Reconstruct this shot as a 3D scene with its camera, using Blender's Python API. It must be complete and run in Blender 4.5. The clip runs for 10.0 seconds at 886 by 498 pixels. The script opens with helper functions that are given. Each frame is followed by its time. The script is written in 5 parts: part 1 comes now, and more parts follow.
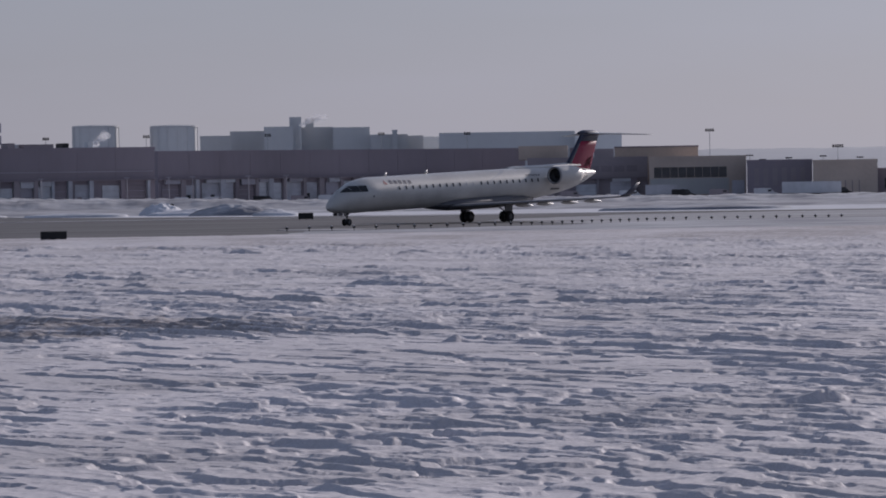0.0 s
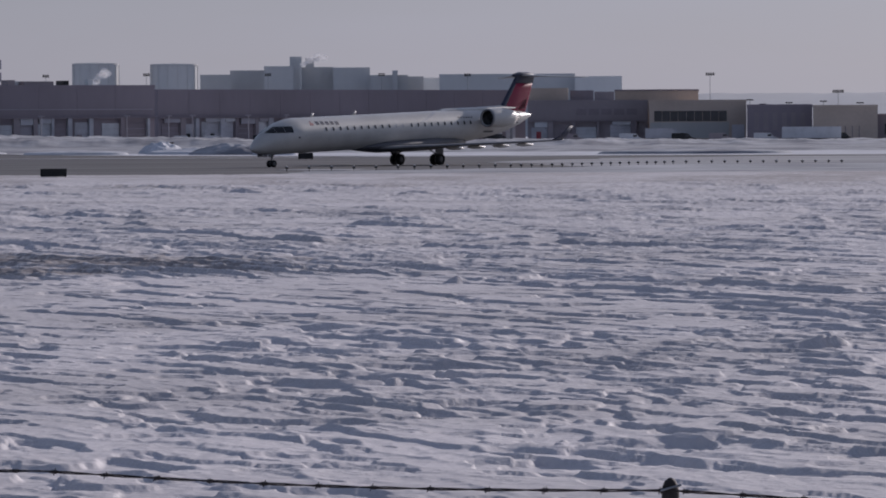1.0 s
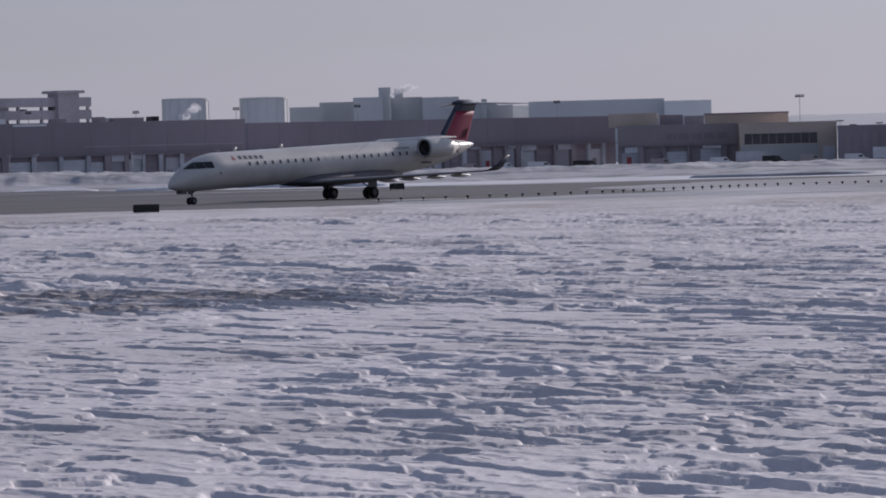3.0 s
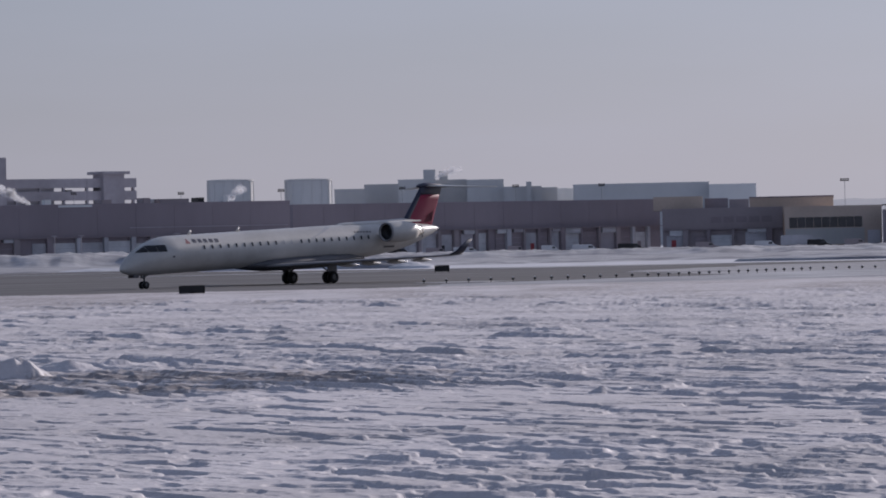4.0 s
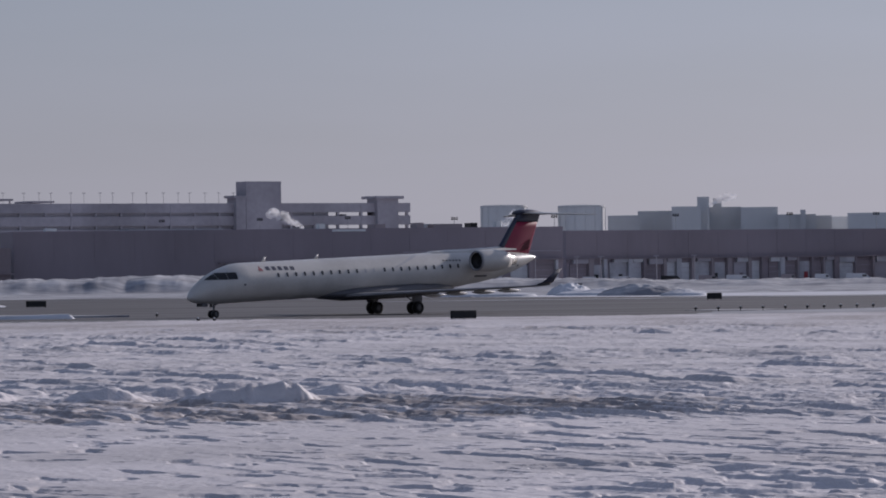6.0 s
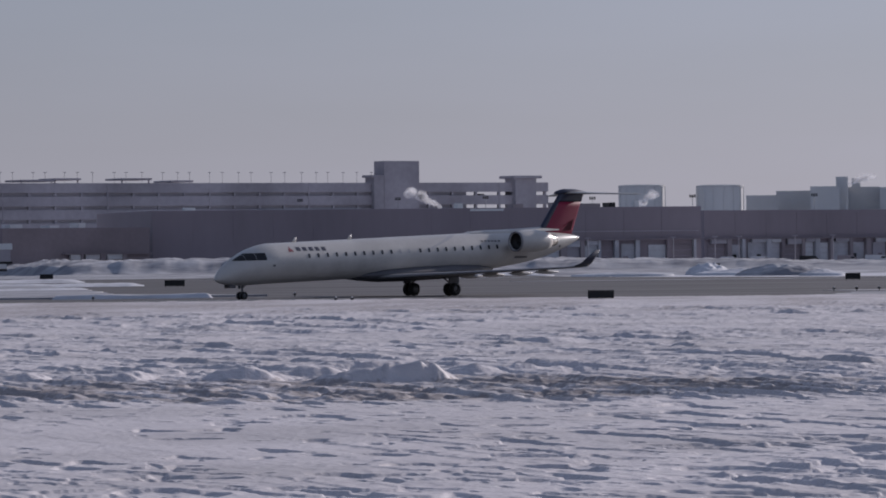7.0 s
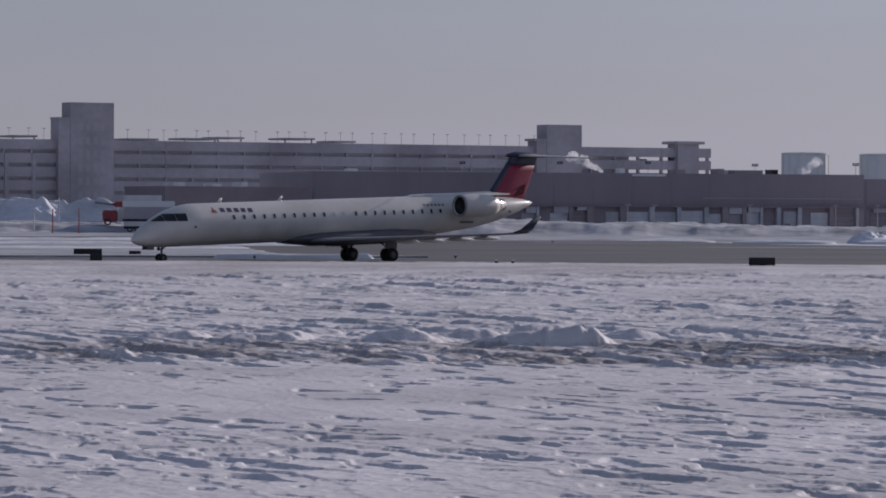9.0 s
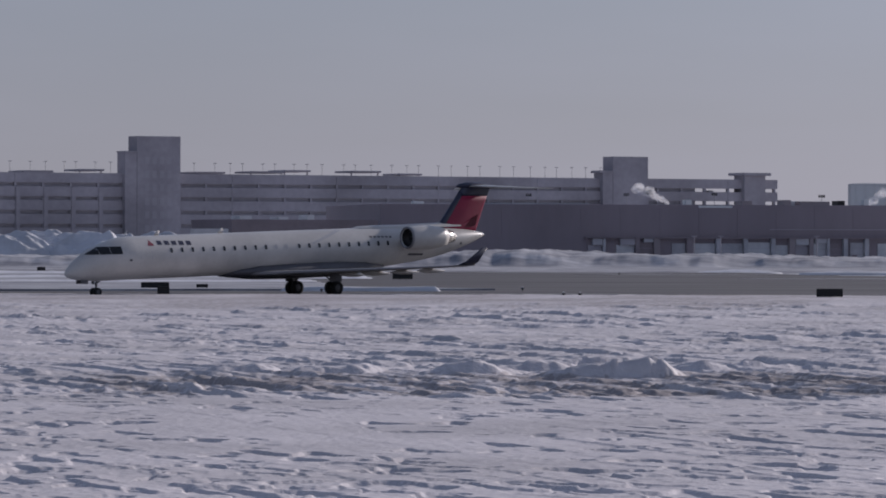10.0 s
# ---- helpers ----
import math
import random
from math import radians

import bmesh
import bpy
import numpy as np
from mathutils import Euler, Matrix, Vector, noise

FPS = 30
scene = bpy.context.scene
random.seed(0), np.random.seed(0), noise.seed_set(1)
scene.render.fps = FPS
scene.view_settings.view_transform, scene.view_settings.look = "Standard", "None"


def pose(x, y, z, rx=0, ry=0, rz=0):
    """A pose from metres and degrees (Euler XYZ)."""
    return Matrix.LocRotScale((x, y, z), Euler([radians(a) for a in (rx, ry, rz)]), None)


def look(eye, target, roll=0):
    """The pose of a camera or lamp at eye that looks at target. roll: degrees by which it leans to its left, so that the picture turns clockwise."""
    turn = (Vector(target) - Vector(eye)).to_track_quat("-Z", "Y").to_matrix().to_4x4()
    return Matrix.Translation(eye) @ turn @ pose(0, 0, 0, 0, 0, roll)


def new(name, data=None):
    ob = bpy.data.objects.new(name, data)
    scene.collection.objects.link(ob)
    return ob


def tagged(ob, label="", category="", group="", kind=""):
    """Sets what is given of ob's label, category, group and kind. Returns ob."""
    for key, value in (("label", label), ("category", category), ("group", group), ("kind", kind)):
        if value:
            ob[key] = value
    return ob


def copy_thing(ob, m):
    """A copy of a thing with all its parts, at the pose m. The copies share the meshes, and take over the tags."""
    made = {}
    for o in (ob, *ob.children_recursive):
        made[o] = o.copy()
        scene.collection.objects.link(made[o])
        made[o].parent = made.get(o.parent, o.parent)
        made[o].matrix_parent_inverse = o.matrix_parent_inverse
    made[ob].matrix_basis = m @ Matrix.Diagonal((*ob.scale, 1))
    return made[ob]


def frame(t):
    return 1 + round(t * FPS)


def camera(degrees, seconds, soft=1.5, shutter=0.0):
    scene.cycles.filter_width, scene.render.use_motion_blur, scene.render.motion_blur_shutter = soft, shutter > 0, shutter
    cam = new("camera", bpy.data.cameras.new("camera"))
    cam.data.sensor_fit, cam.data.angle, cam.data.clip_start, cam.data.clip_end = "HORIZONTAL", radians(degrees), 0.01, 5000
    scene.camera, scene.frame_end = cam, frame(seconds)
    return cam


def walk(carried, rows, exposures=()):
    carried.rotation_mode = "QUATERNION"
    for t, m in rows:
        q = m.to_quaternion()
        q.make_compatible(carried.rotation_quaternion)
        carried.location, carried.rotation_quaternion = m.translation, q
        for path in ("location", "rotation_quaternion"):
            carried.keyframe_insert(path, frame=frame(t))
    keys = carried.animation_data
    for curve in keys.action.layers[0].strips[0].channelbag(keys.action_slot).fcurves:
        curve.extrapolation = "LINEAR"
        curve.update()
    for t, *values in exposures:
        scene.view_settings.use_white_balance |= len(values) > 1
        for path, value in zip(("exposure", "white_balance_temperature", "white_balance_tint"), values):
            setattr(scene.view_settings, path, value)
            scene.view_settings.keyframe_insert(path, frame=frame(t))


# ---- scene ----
EYE = 2.87
cam = camera(11.860, 10.0, soft=1.85)


def aim(pan, tilt, roll, side=0.0):
    """The camera's pose: it stands still and turns; pan to the left, tilt up, degrees."""
    p, t = radians(pan), radians(tilt)
    way = Vector((-math.sin(p) * math.cos(t), math.cos(p) * math.cos(t), math.sin(t)))
    eye = Vector((side, 0, EYE))
    return look(eye, eye + 100 * way, roll)


walk(cam, [
    (0, aim(-0.0005, -0.8286, -0.9085, 0.100)),
    (0.2, aim(-0.2951, -1.0156, -0.8733, 0.107)),
    (0.5, aim(-0.7063, -1.1338, -0.8052, 0.112)),
    (0.7, aim(-0.8602, -1.2013, -0.7220, 0.088)),
    (1, aim(-0.0112, -1.6169, -0.3086, 0.044)),
    (1.2, aim(0.6818, -1.4319, -0.2121, 0.048)),
    (1.5, aim(1.0815, -1.1213, -0.2613, 0.070)),
    (1.6, aim(1.3713, -1.2468, -0.1090, 0.083)),
    (1.7, aim(1.3377, -1.1665, -0.1254, 0.095)),
    (1.8, aim(0.9509, -0.8451, 0.0313, 0.103)),
    (1.9, aim(0.2759, -0.5659, 0.1020, 0.110)),
    (2, aim(-0.2271, -0.8136, -0.2383, 0.118)),
    (2.1, aim(0.0127, -0.7376, -1.1688, 0.100)),
    (2.2, aim(0.5367, -0.8921, -0.8741, 0.081)),
    (3.3, aim(1.3658, -1.2179, -1.6742, -0.042)),
    (3.5, aim(0.9648, -0.4340, -1.6704, -0.065)),
    (3.7, aim(1.2465, 0.0416, -1.5940, -0.085)),
    (4, aim(1.7868, -0.0954, -1.2897, -0.098)),
    (4.2, aim(2.2805, 0.0941, -1.3929, -0.089)),
    (4.5, aim(2.6796, 0.2458, -1.0393, -0.073)),
    (4.7, aim(2.9812, 0.5258, -1.1476, -0.080)),
    (5, aim(4.0046, 0.3440, -1.1091, -0.095)),
    (5.2, aim(4.3943, 0.7103, -1.0077, -0.097)),
    (5.5, aim(4.8365, 0.5725, -1.0824, -0.098)),
    (5.7, aim(5.0490, 0.4287, -1.0517, -0.055)),
    (6.8, aim(6.8975, 0.1465, -0.3550, 0.015)),
    (7, aim(7.3055, 0.0711, -0.6869, 0.012)),
    (7.2, aim(7.5914, 0.0816, -0.6545, 0.012)),
    (7.5, aim(7.8437, 0.2069, -0.2273, 0.012)),
    (7.7, aim(8.1294, 0.3125, -0.2142, 0.004)),
    (8, aim(8.7567, 0.1372, -0.2803, -0.011)),
    (8.2, aim(9.0814, 0.2110, -0.2045, -0.007)),
    (8.5, aim(9.4056, -0.0609, 0.0145, 0.005)),
    (8.7, aim(9.4032, -0.2829, 0.2971, 0.009)),
    (9, aim(9.4713, -0.4132, 0.2402, 0.011)),
    (9.2, aim(9.3328, -0.5246, 0.2913, 0.004)),
    (9.5, aim(9.6304, -0.1351, 0.3098, -0.015)),
    (9.7, aim(10.0137, 0.1115, 0.0918, -0.023)),
    (10, aim(10.3638, 0.0202, 0.0424, -0.027)),
], exposures=((0.0, -0.43, 6230, 19), (1.0, -0.42, 6230, 19), (2.0, -0.21, 6230, 19), (4.5, -0.25, 6230, 19), (5.5, -0.28, 6230, 19), (8.0, -0.33, 6230, 19), (10.0, -0.36, 6230, 19)))


def spot(az, d, z=0.0):
    """A place by its bearing (degrees to the left of +y) and distance from the viewer's post."""
    a = radians(az)
    return Vector((-d * math.sin(a), d * math.cos(a), z))


# ---- world, sun, exposure ----
SUN_AZ, SUN_EL = -38.0, 20.0
world = bpy.data.worlds.new("world")
scene.world = world
world.use_nodes = True
wn = world.node_tree
wn.nodes.clear()
sky = wn.nodes.new("ShaderNodeTexSky")
sky.sky_type, sky.sun_disc = "NISHITA", False
sky.sun_elevation, sky.sun_rotation = radians(SUN_EL), radians(-SUN_AZ)
sky.air_density, sky.dust_density, sky.ozone_density = 0.8, 0.6, 2.0
coords = wn.nodes.new("ShaderNodeTexCoord")
mapping = wn.nodes.new("ShaderNodeMapping")
mapping.inputs["Scale"].default_value = (5, 4, 30)
mapping.inputs["Rotation"].default_value = (0, radians(9), 0)
clouds = wn.nodes.new("ShaderNodeTexNoise")
clouds.inputs["Scale"].default_value, clouds.inputs["Detail"].default_value = 1.6, 4
ramp = wn.nodes.new("ShaderNodeMapRange")
ramp.inputs["From Min"].default_value, ramp.inputs["From Max"].default_value = 0.35, 0.75
ramp.inputs["To Min"].default_value, ramp.inputs["To Max"].default_value = 0.95, 0.985
split = wn.nodes.new("ShaderNodeSeparateXYZ")
low = wn.nodes.new("ShaderNodeMapRange")
low.inputs["From Min"].default_value, low.inputs["From Max"].default_value = 0.0, 0.4
low.inputs["To Min"].default_value, low.inputs["To Max"].default_value = 1.0, 0.3
hazy = wn.nodes.new("ShaderNodeMath")
hazy.operation = "MULTIPLY"
veil = wn.nodes.new("ShaderNodeMix")
veil.data_type = "RGBA"
height = wn.nodes.new("ShaderNodeMapRange")
height.inputs["From Min"].default_value, height.inputs["From Max"].default_value = 0.015, 0.085
haze = wn.nodes.new("ShaderNodeMix")
haze.data_type = "RGBA"
haze.inputs["A"].default_value, haze.inputs["B"].default_value = (3.85, 3.9, 4.27, 1), (3.2, 3.6, 4.2, 1)
# the haze is brighter towards the sun
glow = wn.nodes.new("ShaderNodeMapRange")
glow.inputs["From Min"].default_value, glow.inputs["From Max"].default_value = -0.25, 0.12
glow.inputs["To Min"].default_value, glow.inputs["To Max"].default_value = 0.96, 1.25
wisps = wn.nodes.new("ShaderNodeMapRange")
wisps.inputs["From Min"].default_value, wisps.inputs["From Max"].default_value = 0.3, 0.7
wisps.inputs["To Min"].default_value, wisps.inputs["To Max"].default_value = 0.965, 1.045
bright = wn.nodes.new("ShaderNodeMath")
bright.operation = "MULTIPLY"
lit = wn.nodes.new("ShaderNodeVectorMath")
lit.operation = "SCALE"
wback = wn.nodes.new("ShaderNodeBackground")
wback.inputs["Strength"].default_value = 0.1
wout = wn.nodes.new("ShaderNodeOutputWorld")
for a, b in ((coords.outputs["Generated"], mapping.inputs["Vector"]), (mapping.outputs[0], clouds.inputs["Vector"]),
             (clouds.outputs[0], ramp.inputs["Value"]), (coords.outputs["Generated"], split.inputs[0]), (split.outputs["Z"], height.inputs["Value"]), (height.outputs[0], haze.inputs["Factor"]), (split.outputs["X"], glow.inputs["Value"]),
             (haze.outputs["Result"], lit.inputs[0]), (clouds.outputs[0], wisps.inputs["Value"]), (glow.outputs[0], bright.inputs[0]), (wisps.outputs[0], bright.inputs[1]), (bright.outputs[0], lit.inputs["Scale"]), (lit.outputs[0], veil.inputs["B"]), (split.outputs["Z"], low.inputs["Value"]),
             (ramp.outputs[0], hazy.inputs[0]), (low.outputs[0], hazy.inputs[1]), (hazy.outputs[0], veil.inputs["Factor"]),
             (sky.outputs[0], veil.inputs["A"]), (veil.outputs["Result"], wback.inputs["Color"]), (wback.outputs[0], wout.inputs[0])):
    wn.links.new(a, b)

sun = new("sun", bpy.data.lights.new("sun", "SUN"))
sun.data.energy, sun.data.angle, sun.data.color = 4.0, radians(0.8), (1.0, 0.93, 0.84)
sun.matrix_world = look(spot(SUN_AZ, 60, 60 * math.tan(radians(SUN_EL))), (0, 0, 0))


# ---- materials ----
def material(name, base, rough=0.6, metal=0.0, vary=0.25, scale=3.0, fine=40.0, bump=0.0, stretch=(1, 1, 1), other=None, coat=0.0):
    """A surface with stains at one scale and grain at another; other: the stains' colour."""
    m = bpy.data.materials.new(name)
    m.use_nodes = True
    nt = m.node_tree
    n, bsdf = nt.nodes, nt.nodes["Principled BSDF"]
    tc, mp = n.new("ShaderNodeTexCoord"), n.new("ShaderNodeMapping")
    mp.inputs["Scale"].default_value = stretch
    nt.links.new(tc.outputs["Object"], mp.inputs["Vector"])
    big, small = n.new("ShaderNodeTexNoise"), n.new("ShaderNodeTexNoise")
    for k, s in ((big, scale), (small, fine)):
        k.inputs["Scale"].default_value, k.inputs["Detail"].default_value = s, 5
        nt.links.new(mp.outputs[0], k.inputs["Vector"])
    mix, mix2 = n.new("ShaderNodeMix"), n.new("ShaderNodeMix")
    mix.data_type = mix2.data_type = "RGBA"
    low = other or tuple(c * (1 - vary) for c in base)
    mix.inputs["A"].default_value, mix.inputs["B"].default_value = (*base, 1), (*low, 1)
    rng = n.new("ShaderNodeMapRange")
    rng.inputs["From Min"].default_value, rng.inputs["From Max"].default_value = 0.4, 0.65
    nt.links.new(big.outputs[0], rng.inputs["Value"])
    nt.links.new(rng.outputs[0], mix.inputs["Factor"])
    mix2.blend_type = "MULTIPLY"
    mix2.inputs["Factor"].default_value = vary
    nt.links.new(mix.outputs["Result"], mix2.inputs["A"])
    nt.links.new(small.outputs[0], mix2.inputs["B"])
    nt.links.new(mix2.outputs["Result"], bsdf.inputs["Base Color"])
    bsdf.inputs["Roughness"].default_value, bsdf.inputs["Metallic"].default_value = rough, metal
    bsdf.inputs["Coat Weight"].default_value = coat
    if bump:
        b = n.new("ShaderNodeBump")
        b.inputs["Strength"].default_value, b.inputs["Distance"].default_value = 0.6, bump
        nt.links.new(small.outputs[0], b.inputs["Height"])
        nt.links.new(b.outputs[0], bsdf.inputs["Normal"])
    return m


def snow_material():
    """Wind-packed snow; in a wide strip the snow is thin and dead grass shows through."""
    m = material("wind_packed_snow", (0.745, 0.708, 0.728), 0.7, vary=0.22, scale=0.15, fine=4.5, bump=0.07)
    nt = m.node_tree
    n, bsdf = nt.nodes, nt.nodes["Principled BSDF"]
    bare = n.new("ShaderNodeAttribute")
    bare.attribute_name = "thin"
    blot = n.new("ShaderNodeTexNoise")
    blot.inputs["Scale"].default_value, blot.inputs["Detail"].default_value = 3.5, 7
    tc = n.new("ShaderNodeTexCoord")
    nt.links.new(tc.outputs["Object"], blot.inputs["Vector"])
    mul = n.new("ShaderNodeMath")
    mul.operation = "MULTIPLY"
    nt.links.new(bare.outputs["Fac"], mul.inputs[0])
    nt.links.new(blot.outputs[0], mul.inputs[1])
    rng = n.new("ShaderNodeMapRange")
    rng.inputs["From Min"].default_value, rng.inputs["From Max"].default_value = 0.27, 0.46
    rng.inputs["To Max"].default_value = 0.62
    nt.links.new(mul.outputs[0], rng.inputs["Value"])
    mix = n.new("ShaderNodeMix")
    mix.data_type = "RGBA"
    mix.inputs["B"].default_value = (0.19, 0.15, 0.135, 1)
    src = bsdf.inputs["Base Color"].links[0].from_socket
    nt.links.new(rng.outputs[0], mix.inputs["Factor"])
    nt.links.new(src, mix.inputs["A"])
    nt.links.new(mix.outputs["Result"], bsdf.inputs["Base Color"])
    return m


def steam_material():
    m = bpy.data.materials.new("white_steam")
    m.use_nodes = True
    nt = m.node_tree
    n, out = nt.nodes, nt.nodes["Material Output"]
    n.remove(n["Principled BSDF"])
    dif, tr, clear, mix, mix2 = (n.new("ShaderNodeBsdfDiffuse"), n.new("ShaderNodeBsdfTranslucent"), n.new("ShaderNodeBsdfTransparent"),
                                 n.new("ShaderNodeMixShader"), n.new("ShaderNodeMixShader"))
    dif.inputs[0].default_value = tr.inputs[0].default_value = (0.9, 0.9, 0.92, 1)
    nt.links.new(dif.outputs[0], mix.inputs[1])
    nt.links.new(tr.outputs[0], mix.inputs[2])
    mix.inputs[0].default_value = 0.75
    mix2.inputs[0].default_value = 0.17
    nt.links.new(clear.outputs[0], mix2.inputs[1])
    nt.links.new(mix.outputs[0], mix2.inputs[2])
    nt.links.new(mix2.outputs[0], out.inputs[0])
    return m


M = {
    "snow": snow_material(),
    "ploughed": material("ploughed_snow", (0.74, 0.75, 0.80), 0.75, vary=0.25, scale=0.12, fine=0.9, bump=0.15),
    # mottled snow, greyed in the colour to stand for shade on banks
    "grey_snow": material("shade_grey_mottled_snow", (0.25, 0.255, 0.29), 0.8, vary=0.3, scale=0.16, fine=0.8, bump=0.2, stretch=(0.6, 1.3, 1), other=(0.56, 0.565, 0.60)),
    "asphalt": material("grey_asphalt", (0.050, 0.046, 0.050), 0.75, vary=0.35, scale=0.09, fine=0.7, stretch=(0.3, 1.6, 1), other=(0.135, 0.127, 0.133)),
    "dusted": material("snow_dusted_asphalt", (0.42, 0.42, 0.45), 0.8, vary=0.3, scale=0.12, fine=0.9, stretch=(0.4, 1.6, 1), other=(0.2, 0.2, 0.21)),
    "white": material("white_aircraft_paint", (0.585, 0.565, 0.54), 0.36, vary=0.16, scale=0.5, fine=6, coat=0.2),
    # belly and wing greys are darkened to hold the shade beneath the fuselage
    "belly": material("shade_dark_grey_paint", (0.10, 0.10, 0.115), 0.45, vary=0.2, scale=0.8, fine=9),
    "wing": material("shade_toned_grey_paint", (0.27, 0.265, 0.28), 0.5, vary=0.15, scale=0.8, fine=9),
    "navy": material("dark_navy_paint", (0.018, 0.022, 0.055), 0.35, vary=0.15, coat=0.2),
    "red": material("red_tail_paint", (0.32, 0.008, 0.055), 0.5, vary=0.16, scale=0.7, fine=7, coat=0.05),
    "darkred": material("deep_red_tail_paint", (0.2, 0.008, 0.035), 0.5, vary=0.12, coat=0.05),
    "metal": material("polished_bare_metal", (0.75, 0.73, 0.70), 0.16, 1.0, vary=0.08),
    "steel": material("galvanised_steel", (0.35, 0.36, 0.38), 0.5, 0.8, vary=0.2, scale=8),
    "rust": material("weathered_fence_wire", (0.06, 0.05, 0.05), 0.7, 0.5, vary=0.3, scale=40),
    "tyre": material("black_tyre_rubber", (0.018, 0.018, 0.019), 0.85, vary=0.2, scale=6),
    "hub": material("dull_wheel_hub", (0.16, 0.16, 0.17), 0.5, 0.6),
    "glass": material("dark_cockpit_glass", (0.008, 0.009, 0.012), 0.12, vary=0.1),
    "pane": material("dark_window_pane", (0.05, 0.052, 0.062), 0.2, vary=0.3, scale=0.4, fine=3),
    "black": material("black_painted_panel", (0.012, 0.012, 0.014), 0.6, vary=0.3, scale=2),
    "dark": material("dark_intake", (0.012, 0.012, 0.014), 0.5, vary=0.2),
    "seam": material("pale_grey_livery_line", (0.40, 0.40, 0.42), 0.4, vary=0.05),
    # both browns are raised above the wall's own tone in place of haze
    "brown": material("dark_brown_metal_cladding", (0.30, 0.254, 0.28), 0.7, vary=0.18, scale=0.05, fine=0.8, stretch=(1, 1, 0.25)),
    "brown2": material("brown_brick_wall", (0.30, 0.25, 0.268), 0.8, vary=0.2, scale=0.08, fine=1.2),
    "grey": material("dark_grey_brown_wall_panels", (0.33, 0.282, 0.292), 0.75, vary=0.15, scale=0.08, fine=1),
    "tan": material("tan_brick_wall", (0.60, 0.49, 0.41), 0.85, vary=0.2, scale=0.08, fine=1.5),
    "green": material("grey_green_metal_siding", (0.44, 0.435, 0.42), 0.6, vary=0.12, scale=0.1, fine=1.5),
    "roof": material("snowy_flat_roof", (0.5, 0.5, 0.53), 0.8, vary=0.2, scale=0.1),
    # garage colours lightened likewise, haze put into the concrete
    "concrete": material("weathered_garage_concrete", (0.48, 0.445, 0.48), 0.85, vary=0.3, scale=0.05, fine=0.7),
    "concrete2": material("shaded_garage_deck", (0.46, 0.43, 0.465), 0.85, vary=0.2, scale=0.05, fine=0.7),
    # far plant and hill colours are lightened to stand for haze
    "pale": material("haze_paled_cladding", (0.63, 0.63, 0.625), 0.8, vary=0.08, scale=0.03, fine=0.4),
    "paler": material("pale_grey_haze_toned_cladding", (0.72, 0.73, 0.73), 0.8, vary=0.08, scale=0.03, fine=0.4),
    "mid": material("haze_paled_plant_cladding", (0.57, 0.57, 0.57), 0.8, vary=0.1, scale=0.03, fine=0.4),
    "hill": material("haze_paled_wooded_hills", (0.50, 0.51, 0.54), 0.9, vary=0.1, scale=0.004, fine=0.05),
    "panelw": material("white_vehicle_paint", (0.62, 0.62, 0.64), 0.5, vary=0.15, scale=0.5, fine=4),
    "dock": material("light_grey_dock_door", (0.55, 0.54, 0.57), 0.7, vary=0.25, scale=0.3, fine=3),
    "vred": material("red_vehicle_paint", (0.36, 0.05, 0.06), 0.5, vary=0.2, scale=0.8),
    "amber": material("yellow_marker_plastic", (0.5, 0.36, 0.1), 0.6, vary=0.1),
    "steam": steam_material(),
}



# ---- mesh helpers ----
def link(name, bm, mat, parent=None, label="", smooth=False):
    me = bpy.data.meshes.new(name)
    bmesh.ops.recalc_face_normals(bm, faces=bm.faces)
    bm.to_mesh(me)
    bm.free()
    me.materials.append(M[mat])
    if smooth:
        me.polygons.foreach_set("use_smooth", [True] * len(me.polygons))
    ob = new(name, me)
    if parent is not None:
        ob.parent = parent
    if label:
        ob["label"] = label
    return ob


def part(name, bm, mat, parent, label="", smooth=False):
    return link(name, bm, mat, parent, label, smooth)


def thing(name, m, label, category, group="", kind=""):
    ob = new(name)
    ob.matrix_basis = m
    return tagged(ob, label, category, group, kind)


def box(bm, x0, x1, y0, y1, z0, z1, bevel=0.0):
    """A block between these limits, its edges bevelled."""
    r = bmesh.ops.create_cube(bm, size=1.0)
    vs = r["verts"]
    for v in vs:
        v.co = Vector(((x0 + x1) / 2 + v.co.x * (x1 - x0), (y0 + y1) / 2 + v.co.y * (y1 - y0), (z0 + z1) / 2 + v.co.z * (z1 - z0)))
    if bevel:
        es = list({e for v in vs for e in v.link_edges})
        bmesh.ops.bevel(bm, geom=es, offset=bevel, segments=2, affect="EDGES")
    return bm


def boxed(x0, x1, y0, y1, z0, z1, bevel=0.0):
    return box(bmesh.new(), x0, x1, y0, y1, z0, z1, bevel)


def rod(bm, a, b, r, r2=None, n=8):
    a, b = Vector(a), Vector(b)
    m = Matrix.Translation((a + b) / 2) @ (b - a).to_track_quat("Z", "Y").to_matrix().to_4x4()
    bmesh.ops.create_cone(bm, cap_ends=True, segments=n, radius1=r, radius2=r if r2 is None else r2, depth=(b - a).length, matrix=m)
    return bm


def loft(bm, rings, closed=True, caps=True):
    """A skin over rings of points."""
    vr = [[bm.verts.new(p) for p in ring] for ring in rings]
    for a, b in zip(vr, vr[1:]):
        n = len(a)
        for i in range(n if closed else n - 1):
            j = (i + 1) % n
            bm.faces.new((a[i], a[j], b[j], b[i]))
    if caps and closed:
        bm.faces.new(vr[0][::-1])
        bm.faces.new(vr[-1])
    return bm


